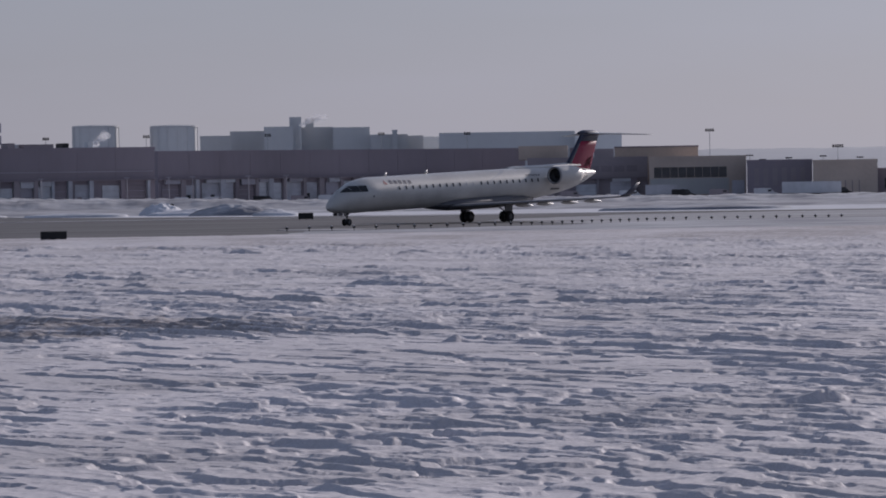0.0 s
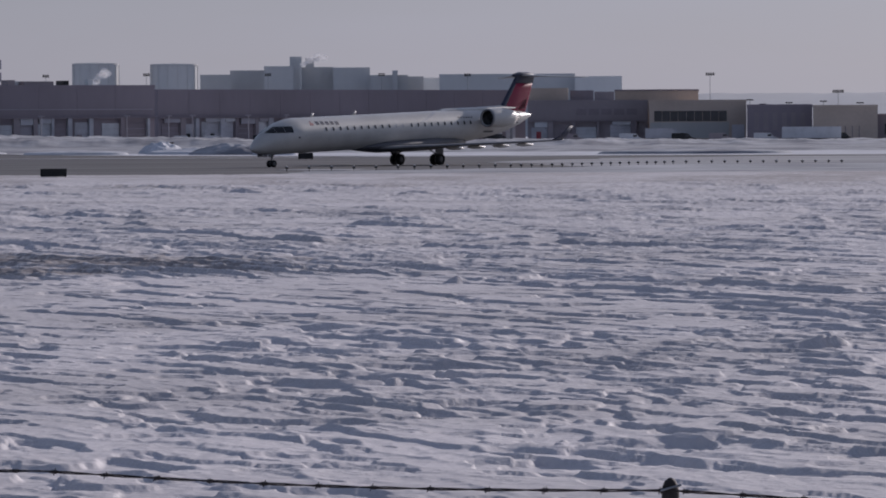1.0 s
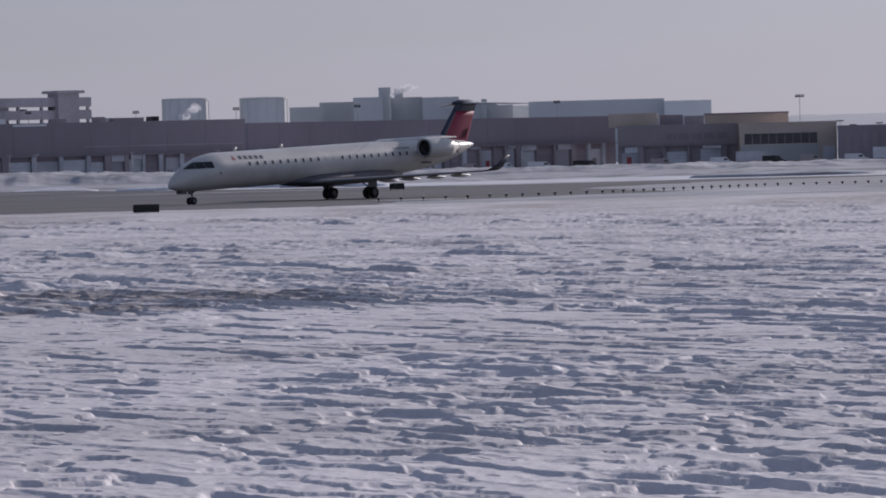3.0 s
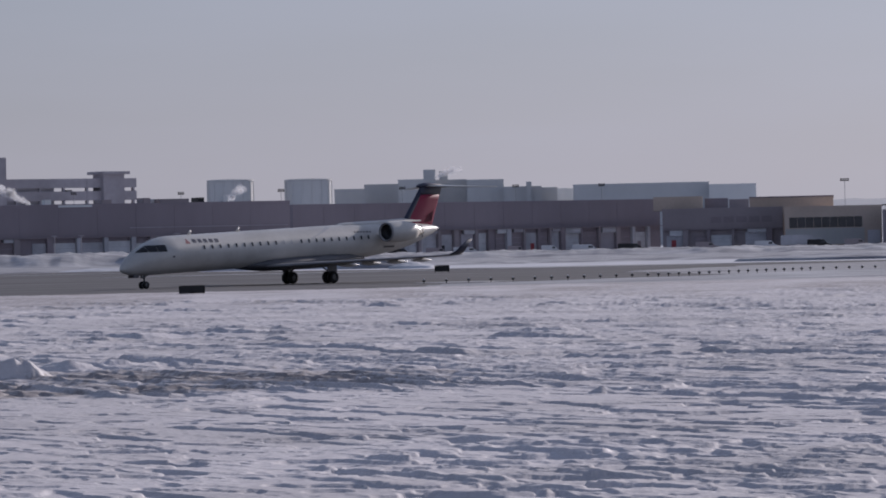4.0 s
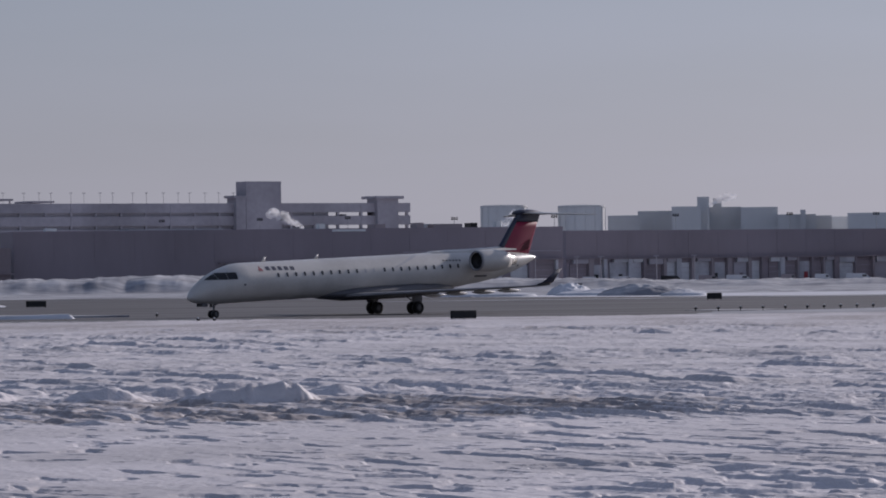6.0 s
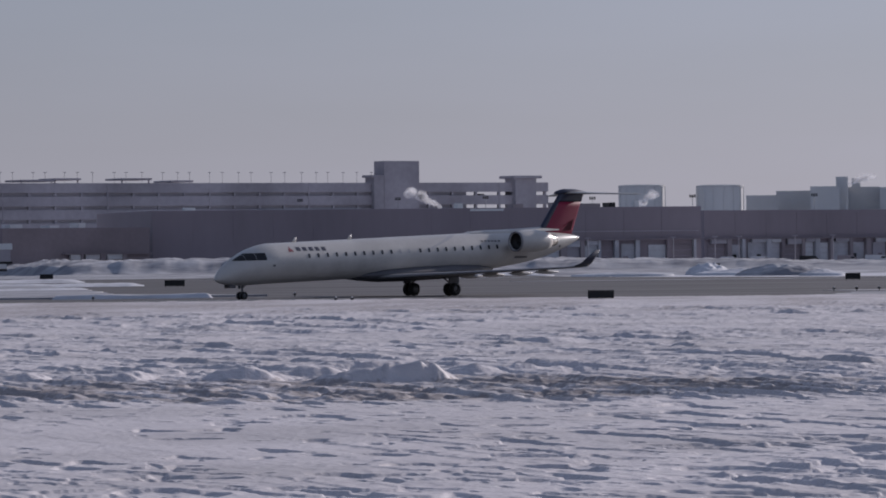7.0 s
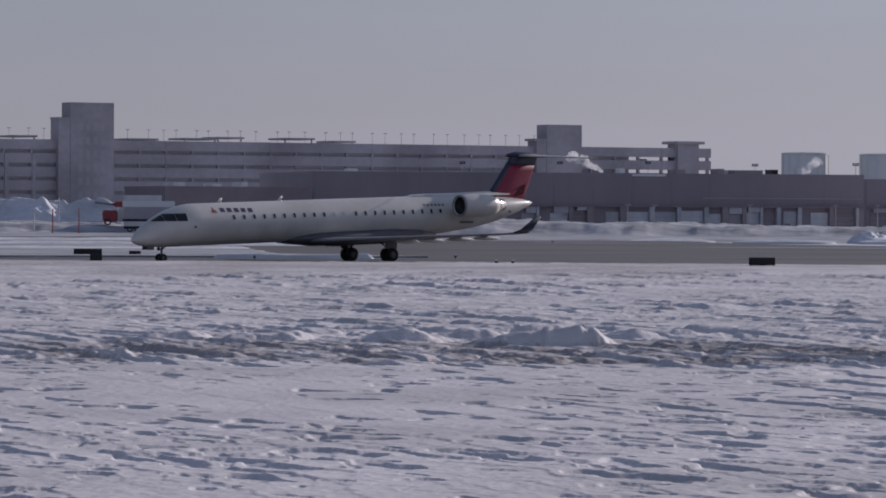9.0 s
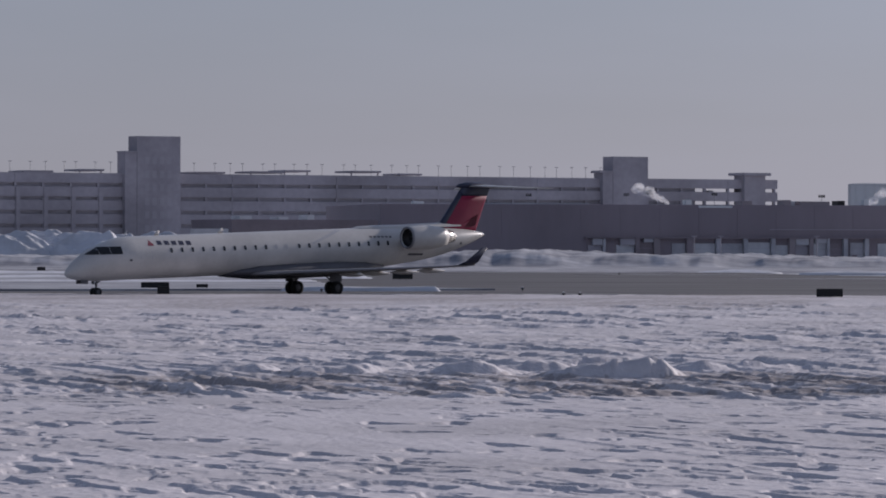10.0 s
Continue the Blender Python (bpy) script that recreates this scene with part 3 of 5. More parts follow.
def build_airliner():
    jet = thing("airliner", Matrix.Identity(4), "white twin-jet regional airliner with red and navy tail taxiing", "airplane")
    # fuselage
    xs = sorted({s[0] for s in STATIONS} | set(np.arange(-20, -2.4, 1.2)) | set(np.arange(-31, -20, 0.5)) | set(np.arange(-2.4, 2.0, 0.2)) | {2.1, 2.2, 2.28, 2.33, 2.355}, reverse=True)
    rings = []
    for x in xs:
        r, c = body_at(x)
        rings.append([Vector((x, r * math.cos(2 * math.pi * k / 40), c + r * math.sin(2 * math.pi * k / 40))) for k in range(40)])
    part("fuselage", loft(bmesh.new(), rings), "white", jet, "glossy white fuselage, nose a little low", True)
    # belly fairing
    rings = []
    for x, w, d in ((-9.6, 0.5, 0.02), (-10.6, 1.1, 0.14), (-12.2, 1.45, 0.3), (-15, 1.58, 0.36), (-18.5, 1.58, 0.36), (-20.8, 1.3, 0.24), (-22.6, 0.7, 0.06)):
        c = AX0 + SLOPE * x - 1.17
        rings.append([Vector((x, w * math.cos(a) * (1 if abs(math.cos(a)) < 0.8 else 0.97), c + (0.22 + d) * math.sin(a))) for a in np.linspace(0, 2 * math.pi, 29)[:-1]])
    part("belly_fairing", loft(bmesh.new(), rings), "belly", jet, "grey belly fairing between the wings, its grey darkened for shade", True)
    # flight-deck glass
    for side in (1, -1):
        for x0, x1 in ((1.02, 0.29), (0.265, -0.435), (-0.46, -1.2)):
            bm = skin(bmesh.new(), np.linspace(x0, x1, 6), lambda x: 2.60 - 0.02 * x, lambda x: min(3.08 - 0.02 * x, body_at(x)[1] + body_at(x)[0] * 0.97), side)
            part("windshield", bm, "glass", jet, "dark flight-deck window")
    for side in (1, -1):
        for k in range(22):
            x = -4.89 - 0.83 * k if k < 12 else -15.06 - 0.818 * (k - 12)
            z = 2.74 - 0.0275 * x
            faint = k in (10, 11)
            bm = skin(bmesh.new(), (x + 0.1, x + 0.07, x - 0.07, x - 0.1), lambda q: z - (0.1 if abs(q - x) > 0.09 else 0.145), lambda q: z + (0.1 if abs(q - x) > 0.09 else 0.145), side)
            part("cabin_window", bm, "seam" if faint else "pane", jet, "blanked cabin window" if faint else "")
        # doors drawn by their seams
        for x0, x1, zt in ((-2.5, -3.4, 0.75), (-16.6, -17.2, 0.55)):
            bm = bmesh.new()
            for a, b in ((x0, x0 - 0.035), (x1 + 0.035, x1)):
                skin(bm, (a, b), lambda q: AX0 + SLOPE * q - 0.75, lambda q: AX0 + SLOPE * q + zt, side, 0.006)
            part("door_seam", bm, "seam", jet)
        # the operator's mark, as plain shapes
        bm = bmesh.new()
        z = 3.2
        skin(bm, (-3.2, -3.42, -3.64), lambda q: z - 0.05, lambda q: z + 0.06 + (0.26 if abs(q + 3.42) < 0.1 else 0.0), side, 0.008)
        part("emblem", bm, "darkred", jet, "small dark red triangular emblem")
        for k in range(5):
            x = -3.95 - 0.56 * k
            bm = skin(bmesh.new(), (x, x - 0.36), lambda q: z - 0.07 + 0.08, lambda q: z + 0.19 + 0.08, side, 0.008, 3)
            part("livery_mark", bm, "navy", jet, "navy livery mark")
        bm = bmesh.new()
        for k in range(6):
            x = -21.0 - 0.33 * k
            skin(bm, (x, x - 0.22), lambda q: 3.70, lambda q: 3.82, side, 0.008)
        part("registration_bar", bm, "belly", jet, "small dark bars of lettering")
        # grey line that sweeps up over the cabin
        bm = skin(bmesh.new(), np.linspace(-16.2, -19.0, 9), lambda q: 3.25 + (-16.2 - q) * 0.33, lambda q: 3.40 + (-16.2 - q) * 0.335, side, 0.006)
        part("livery_line", bm, "seam", jet, "thin pale grey livery line")
        # small dark vents
        for x, z, w in ((-1.75, 2.25, 0.1), (-25.0, 2.62, 0.7), (-29.2, 3.35, 0.12)):
            part("vent", skin(bmesh.new(), (x + w, x, x - w), lambda q: z - 0.07, lambda q: z + 0.07, side, 0.01), "belly", jet)
    # aerials
    for x in (-4.6, -9.6):
        bm = bmesh.new()
        top = sum(body_at(x))
        foil(bm, [((x + 0.2, 0, top - 0.03), 0.42, 0.05, (0, 1, 0)), ((x - 0.1, 0, top + 0.32), 0.2, 0.03, (0, 1, 0))], 6)
        part("aerial", bm, "white", jet, "small blade aerial", True)
    bm = bmesh.new()
    rings = [[Vector((x, w * math.cos(a), AX0 + SLOPE * x + 1.23 + h * math.sin(a))) for a in np.linspace(0, math.pi, 12)] for x, w, h in
             ((-20.3, 0.2, 0.05), (-20.9, 0.42, 0.24), (-22.5, 0.45, 0.27), (-24.6, 0.4, 0.25), (-28.0, 0.3, 0.3), (-29.6, 0.2, 0.2))]
    loft(bm, rings, closed=False)
    part("dorsal_fairing", bm, "white", jet, "raised fairing ahead of the fin", True)
    # wings
    for side in (1, -1):
        z = 1.42
        secs = [((-10.9, 0.8 * side, z - 0.10), 7.0, 0.34, (0, 0, 1)), ((-12.3, 1.9 * side, z - 0.02), 5.6, 0.30, (0, 0, 1)), ((-14.2, 4.2 * side, z + 0.1), 3.9, 0.22, (0, 0, 1)),
                ((-19.0, 11.4 * side, z + 0.45), 1.75, 0.11, (0, 0, 1)), ((-19.45, 11.9 * side, z + 0.52), 1.6, 0.1, (0, -0.3 * side, 0.95))]
        part("wing", foil(bmesh.new(), secs), "wing", jet, "grey swept wing with white flap fairings", True)
        secs = [((-19.45, 11.88 * side, z + 0.53), 1.35, 0.09, (0, -0.5 * side, 0.86)), ((-19.9, 12.12 * side, z + 0.75), 1.05, 0.06, (0, -0.9 * side, 0.42)),
                ((-21.0, 12.42 * side, z + 1.62), 0.45, 0.035, (0, -1 * side, 0.15))]
        part("winglet", foil(bmesh.new(), secs, 8), "navy", jet, "dark upturned winglet", True)
        for y, x in ((3.6, -17.6), (5.4, -18.0), (7.2, -18.9), (9.0, -19.6)):
            zz = z + 0.1 + (y - 4.2) * 0.048 - 0.17
            bm = turned([(1.1, 0.02), (0.8, 0.09), (0.2, 0.15), (-0.5, 0.14), (-1.0, 0.07), (-1.25, 0.01)], 12, pose(x, y * side, zz))
            part("flap_fairing", bm, "white", jet, "white teardrop flap-track fairing", True)
        # engine
        e = pose(-23.0, 2.52 * side, 3.70, 0, 1.2, 0) @ Matrix.Scale(0.95, 4)
        bm = turned([(-0.10, 0.62), (0.0, 0.67), (0.03, 0.69), (0.0, 0.73), (-0.3, 0.78), (-1.0, 0.82), (-2.0, 0.82), (-2.9, 0.70), (-3.35, 0.60), (-3.33, 0.54), (-2.9, 0.56)], 36, e)
        nac = part("engine", bm, "white", jet, "white engine nacelle with bare metal exhaust", True)
        part("intake", turned([(-0.05, 0.645), (-0.5, 0.6), (-0.55, 0.2), (-0.3, 0.06), (-0.22, 0.01)], 28, e), "dark", nac, "dark intake and fan", True)
        part("intake_lip", turned([(-0.03, 0.655), (0.02, 0.67), (0.045, 0.695), (0.01, 0.742), (-0.1, 0.762)], 36, e), "wing", nac, "dull metal intake lip", True)
        part("exhaust", turned([(-2.9, 0.56), (-3.3, 0.53), (-4.1, 0.40), (-4.12, 0.36), (-3.6, 0.36), (-3.6, 0.2), (-4.45, 0.05), (-4.5, 0.01)], 28, e), "metal", nac, "polished metal exhaust nozzle", True)
        secs = [((-23.8, 0.9 * side, 3.60), 2.7, 0.22, (0, 0, 1)), ((-23.9, 2.0 * side, 3.70), 2.4, 0.18, (0, 0, 1))]
        part("pylon", foil(bmesh.new(), secs, 10), "white", nac, "", True)
        # tailplane
        secs = [((-30.2, 0.1 * side, 7.16), 2.9, 0.15, (0, 0, 1)), ((-32.75, 4.27 * side, 7.0), 1.35, 0.07, (0, 0, 1))]
        part("tailplane", foil(bmesh.new(), secs, 10), "white", jet, "swept white tailplane", True)
    # fin
    def fin_le(z):
        return -27.55 - (z - 4.2) * 0.80

    def fin_te(z):
        return -31.05 - (z - 4.2) * 0.42

    def finpiece(z0, z1, a, b, mat, label, grow=0.0):
        secs = []
        for z in np.linspace(z0, z1, 6):
            le, te = fin_le(z), fin_te(z)
            secs.append(((le + a * (te - le), 0, z), (le - te) * (b - a), (0.30 - 0.035 * (z - 4)) * (1 + grow), (0, 1, 0)))
        return part("fin" if mat == "red" else "fin_panel", foil(bmesh.new(), secs, 12), mat, jet, label, True)
    finpiece(3.9, 6.72, 0.0, 1.0, "red", "red fin")
    finpiece(3.9, 6.72, -0.02, 0.26, "navy", "navy leading edge of the fin", 0.02)
    finpiece(6.52, 7.16, -0.03, 1.02, "navy", "navy fin top", 0.1)
    for side in (1, -1):
        bm = bmesh.new()
        pts = [(-29.2, 0.17, 4.3), (-30.9, 0.11, 4.5), (-31.2, 0.07, 5.3), (-30.5, 0.14, 5.0)]
        vs = [bm.verts.new((x, side * y, z)) for x, y, z in pts]
        bm.faces.new(vs)
        bmesh.ops.solidify(bm, geom=bm.faces[:], thickness=0.02)
        part("fin_panel", bm, "darkred", jet, "deep red facet on the fin")
    rings = [[Vector((x, w * math.cos(a), z + h * math.sin(a))) for a in np.linspace(0, 2 * math.pi, 21)[:-1]] for x, z, w, h in
             ((-29.35, 7.14, 0.03, 0.03), (-29.6, 7.18, 0.17, 0.13), (-30.2, 7.24, 0.27, 0.21), (-31.4, 7.24, 0.27, 0.2), (-32.6, 7.15, 0.14, 0.1), (-33.2, 7.1, 0.02, 0.02))]
    part("fin_bullet", loft(bmesh.new(), rings), "navy", jet, "navy bullet fairing on the fin", True)
    part("tail_cone", turned([(0.0, 0.14), (-0.12, 0.13), (-0.2, 0.09), (-0.21, 0.01)], 16, pose(-31.55, 0, sum(body_at(-31.6)) - 0.13)), "metal", jet, "bare metal tail cone", True)
    # gear
    wheels = []
    nose = part("nose_gear", rod(rod(bmesh.new(), (0.0, 0, 0.26), (-0.12, 0, 1.5), 0.07), (0.1, -0.3, 0.27), (0.1, 0.3, 0.27), 0.05), "hub", jet, "grey nose-gear strut")
    rod_bm = bmesh.new()
    rod(rod_bm, (0.05, 0, 0.75), (-1.0, 0, 1.35), 0.045)
    part("drag_brace", rod_bm, "hub", nose)
    part("taxi_light", turned([(0.12, 0.11), (0.1, 0.12), (-0.05, 0.08), (-0.08, 0.01)], 14, pose(0.14, 0, 0.85)), "steel", nose)
    for s in (1, -1):
        bm = boxed(0.75, 1.3, s * 0.26 - 0.012, s * 0.26 + 0.012, 0.78, 1.2, 0.01)
        part("nose_gear_door", bm, "belly", jet, "open dark nose-gear door")
        wheels.append((wheel(nose, 0.0, 0.22 * s, 0.27, 0.19), 0.27, 0.0))
    for s in (1, -1):
        y = 2.06 * s
        leg = part("main_gear", rod(rod(bmesh.new(), (-17.29, y, 0.42), (-17.1, y * 1.08, 1.6), 0.10), (-17.29, y - 0.4, 0.42), (-17.29, y + 0.4, 0.42), 0.07), "hub", jet, "grey main-gear strut")
        part("side_brace", rod(bmesh.new(), (-17.25, y, 0.8), (-17.2, y * 0.45, 1.45), 0.05), "hub", leg)
        part("gear_door", boxed(-17.75, -16.75, y * 1.12 - 0.02, y * 1.12 + 0.02, 0.85, 1.4, 0.01), "belly", leg)
        for o in (0.3, -0.3):
            wheels.append((wheel(leg, -17.29, y + o, 0.45, 0.36), 0.45, -17.29))
    return jet, wheels



# ---- buildings ----
def block(name, azl, azr, d, ztop, depth, mat, label, category="building", dr=None, z0=-0.3, lip=0.35, roof="roof"):
    """A flat-roofed building whose front runs between two bearings. Returns it, its length and its pose."""
    m, length = wall_pose(spot(azl, d), spot(azr, dr or d))
    b = thing(name, m, label, category)
    part("wall", boxed(0, length, 0, depth, z0, ztop - lip), mat, b)
    part("roof", boxed(0.3, length - 0.3, 0.3, depth - 0.3, ztop - lip + 0.004, ztop - lip + 0.25), roof, b, "flat snowy roof")
    bm = bmesh.new()
    for x0, x1, y0, y1 in ((-0.05, length + 0.05, -0.06, 0.25), (-0.05, length + 0.05, depth - 0.25, depth + 0.06), (-0.05, 0.25, 0.25, depth - 0.25), (length - 0.25, length + 0.05, 0.25, depth - 0.25)):
        box(bm, x0, x1, y0, y1, ztop - lip - 0.25, ztop)
    part("parapet", bm, mat, b)
    return b, length


def windows(b, x0, x1, z0, z1, n, gap=0.25, mat="pane", name="window", y=-0.05):
    w = (x1 - x0) / n
    for k in range(n):
        a = x0 + k * w + gap / 2
        o = part(name, boxed(a, a + w - gap, y, y + 0.15, z0, z1, 0.03), mat, b)


def dock_row(b, length, ztop, seed, x_from=0.0, x_to=None):
    """Doors and lit piers along the foot of a long hall, under a shallow canopy."""
    rnd = random.Random(seed)
    x = x_from + 0.8
    x_to = x_to or length
    part("canopy", boxed(x_from, x_to, -1.2, -0.004, ztop, ztop + 0.2), "brown2", b, "shallow brown canopy")
    while x < x_to - 6:
        w = rnd.choice((2.6, 3.4, 4.4))
        h = ztop - rnd.choice((0.7, 0.9, 1.2))
        door = part("dock_door", boxed(x, x + w, -0.18, -0.02, -0.3, h, 0.03), rnd.choice(("dock", "panelw", "panelw", "dock", "concrete2", "brown2")), b, "roller dock door")
        for k in range(1, 4):
            part("door_rib", boxed(x + 0.05, x + w - 0.05, -0.2, -0.181, h * k / 4, h * k / 4 + 0.05), "concrete2", door)
        if rnd.random() < 0.5:
            part("dock_hood", boxed(x + rnd.uniform(0, 0.8), x + w, -0.85, -0.21, h + 0.004, ztop - 0.02, 0.02), rnd.choice(("panelw", "dock", "concrete2")), b, "pale dock hood")
        if rnd.random() < 0.35:
            a = x + rnd.uniform(0.2, w - 1.6)
            part("personnel_door", boxed(a, a + 1.0, -0.3, -0.21, -0.3, min(h, 2.1), 0.02), rnd.choice(("black", "brown2", "vred")), b)
        x += w + 0.05
        w = rnd.choice((0.5, 0.8, 1.2))
        part("pier", boxed(x, x + w, -1.0, -0.02, -0.3, ztop - 0.004, 0.02), rnd.choice(("grey", "brown2", "dock")), b, "pier between dock doors")
        x += w + 0.05
        if rnd.random() < 0.3:
            x += rnd.uniform(0.6, 2.5)


def lamp_mast(az, d, z, wide=1.3, label="tall floodlight mast with a dark lamp head", deep=2, r=0.06):
    p = spot(az, d)
    o = thing("floodlight_mast", Matrix.Translation(p) @ Matrix.Rotation(radians(az), 4, "Z"), label, "floodlight", "airfield floodlight masts")
    part("pole", rod(bmesh.new(), (0, 0, -0.3), (0, 0, z - 0.2), r * 1.5, r), "steel", o)
    part("crossbar", boxed(-wide / 2, wide / 2, -0.08, 0.08, z - 0.28, z - 0.12), "black", o)
    n = max(2, int(wide / 0.45))
    for row in range(deep):
        for k in range(n):
            x = -wide / 2 + (k + 0.5) * wide / n
            part("lamp_head", boxed(x - 0.4 * wide / n, x + 0.4 * wide / n, -0.35, -0.09, z - 0.4 + row * 0.36, z - 0.1 + row * 0.36, 0.03), "black", o)
    return o


def build_hall():
    """The long dark concourse and the lower blocks that carry it on."""
    b, n = block("concourse", 11.2, 3.84, 769, 11.3, 45, "brown", "long dark brown windowless concourse with pale dock doors", "terminal", dr=800)
    dock_row(b, n, 5.1, 3, 38)
    part("wall_rail", boxed(n * 0.70, n - 0.5, -0.14, -0.052, 6.7, 6.86), "concrete", b, "thin pale rail along the wall")
    for k in range(int(n / 7.5)):
        part("cladding_rib", boxed(k * 7.5, k * 7.5 + 0.12, -0.05, -0.004, 5.4, 10.6), "brown", b)
    part("roof_step", boxed(22, 40, 3, 12, 11.0, 11.55, 0.05), "roof", b)
    for x, w, h in ((8, 2, 0.6), (60, 1.2, 1.0), (80, 2.4, 0.8), (95, 1.0, 1.2)):
        part("roof_vent", boxed(x, x + w, 8, 10, 10.9, 11.3 + h, 0.05), "paler", b)
    for x0, x1, h, mt in ((78.2, 79.6, 1.0, "grey"), (81.4, 87.2, 0.75, "grey"), (89, 90.2, 0.9, "black"), (70, 72, 0.8, "grey")):
        part("roof_plant", boxed(x0, x1, 5, 9, 10.9, 11.3 + h, 0.05), mt, b)
    part("roof_flashing", boxed(60, 66.5, -0.12, -0.062, 10.75, 11.15), "paler", b, "pale patched flashing")
    b, n = block("concourse", 3.8, -1.13, 889, 11.35, 45, "brown", "dark brown concourse wing with a straight roofline", "terminal", dr=951)
    dock_row(b, n, 5.3, 5)
    for k in range(int(n / 8)):
        part("cladding_rib", boxed(k * 8, k * 8 + 0.12, -0.05, -0.004, 5.6, 10.7), "brown", b)
    b, n = block("low_concourse", 13.2, 11.24, 746, 8.3, 14, "brown2", "low brown concourse end beside the snow bank", "terminal", dr=762)
    dock_row(b, n, 3.6, 8, 12)
    for x, w, h in ((4, 2.5, 0.7), (12, 2, 0.5), (18, 1.5, 0.9)):
        part("roof_vent", boxed(x, x + w, 4, 7, 7.9, 8.3 + h, 0.05), "panelw", b, "pale roof vent")
    b, n = block("grey_terminal", -1.16, -2.77, 905, 8.75, 30, "grey", "dark grey terminal block with roof plant", "terminal")
    windows(b, 10, n - 2, 5.6, 6.9, 5, 0.5, "brown2", "wall_panel")
    dock_row(b, n, 4.2, 11)
    part("penthouse", boxed(-2, 8.5, 8, 22, 8.4, 11.4, 0.05), "tan", b, "tan roof-plant house")
    part("penthouse", boxed(9, 14, 10, 20, 8.4, 10.9, 0.05), "brown2", b)
    part("penthouse", boxed(14.2, 18.4, 10, 24, 8.4, 10.6, 0.05), "grey", b)
    b, n = block("tan_terminal", -2.33, -3.45, 938, 11.2, 30, "tan", "tall tan brick terminal block behind the lower wings", "terminal")
    part("coping", boxed(-0.1, n + 0.1, -0.14, -0.064, 10.9, 11.22), "brown2", b, "dark coping along the roof edge")
    b, n = block("tan_annex", -2.79, -4.09, 893, 8.6, 40, "tan", "tan brick wing with a dark window band", "terminal")
    windows(b, 1.0, n * 0.80, 4.1, 6.3, 9, 0.08)
    part("siding", boxed(0.2, n * 0.82, -0.12, -0.004, 0.6, 3.9), "green", b, "grey-green metal siding")
    for k in range(1, 8):
        part("siding_joint", boxed(k * n * 0.1, k * n * 0.1 + 0.08, -0.14, -0.122, 0.6, 3.9), "concrete2", b)
    part("dock_door", boxed(n * 0.85, n * 0.98, -0.1, -0.004, -0.3, 3.4, 0.03), "dock", b)
    b, n = block("brown_terminal", -4.10, -4.97, 870, 7.45, 50, "brown", "dark brown terminal block with tall bays", "terminal")
    windows(b, 1, n - 1, 2.2, 5.8, 6, 0.9, "grey", "bay")
    b, n = block("tan_hall", -4.98, -5.84, 860, 7.2, 50, "tan", "tan flat-roofed hall with service doors", "terminal")
    windows(b, 3, n - 3, 0, 3.0, 5, 1.2, "brown2", "service_door")
    b, n = block("grey_annex", -5.84, -8.2, 865, 5.4, 40, "brown2", "low brown annex at the end of the terminal", "terminal")
    windows(b, 1, n - 1, 1.2, 3.4, 12, 0.8)


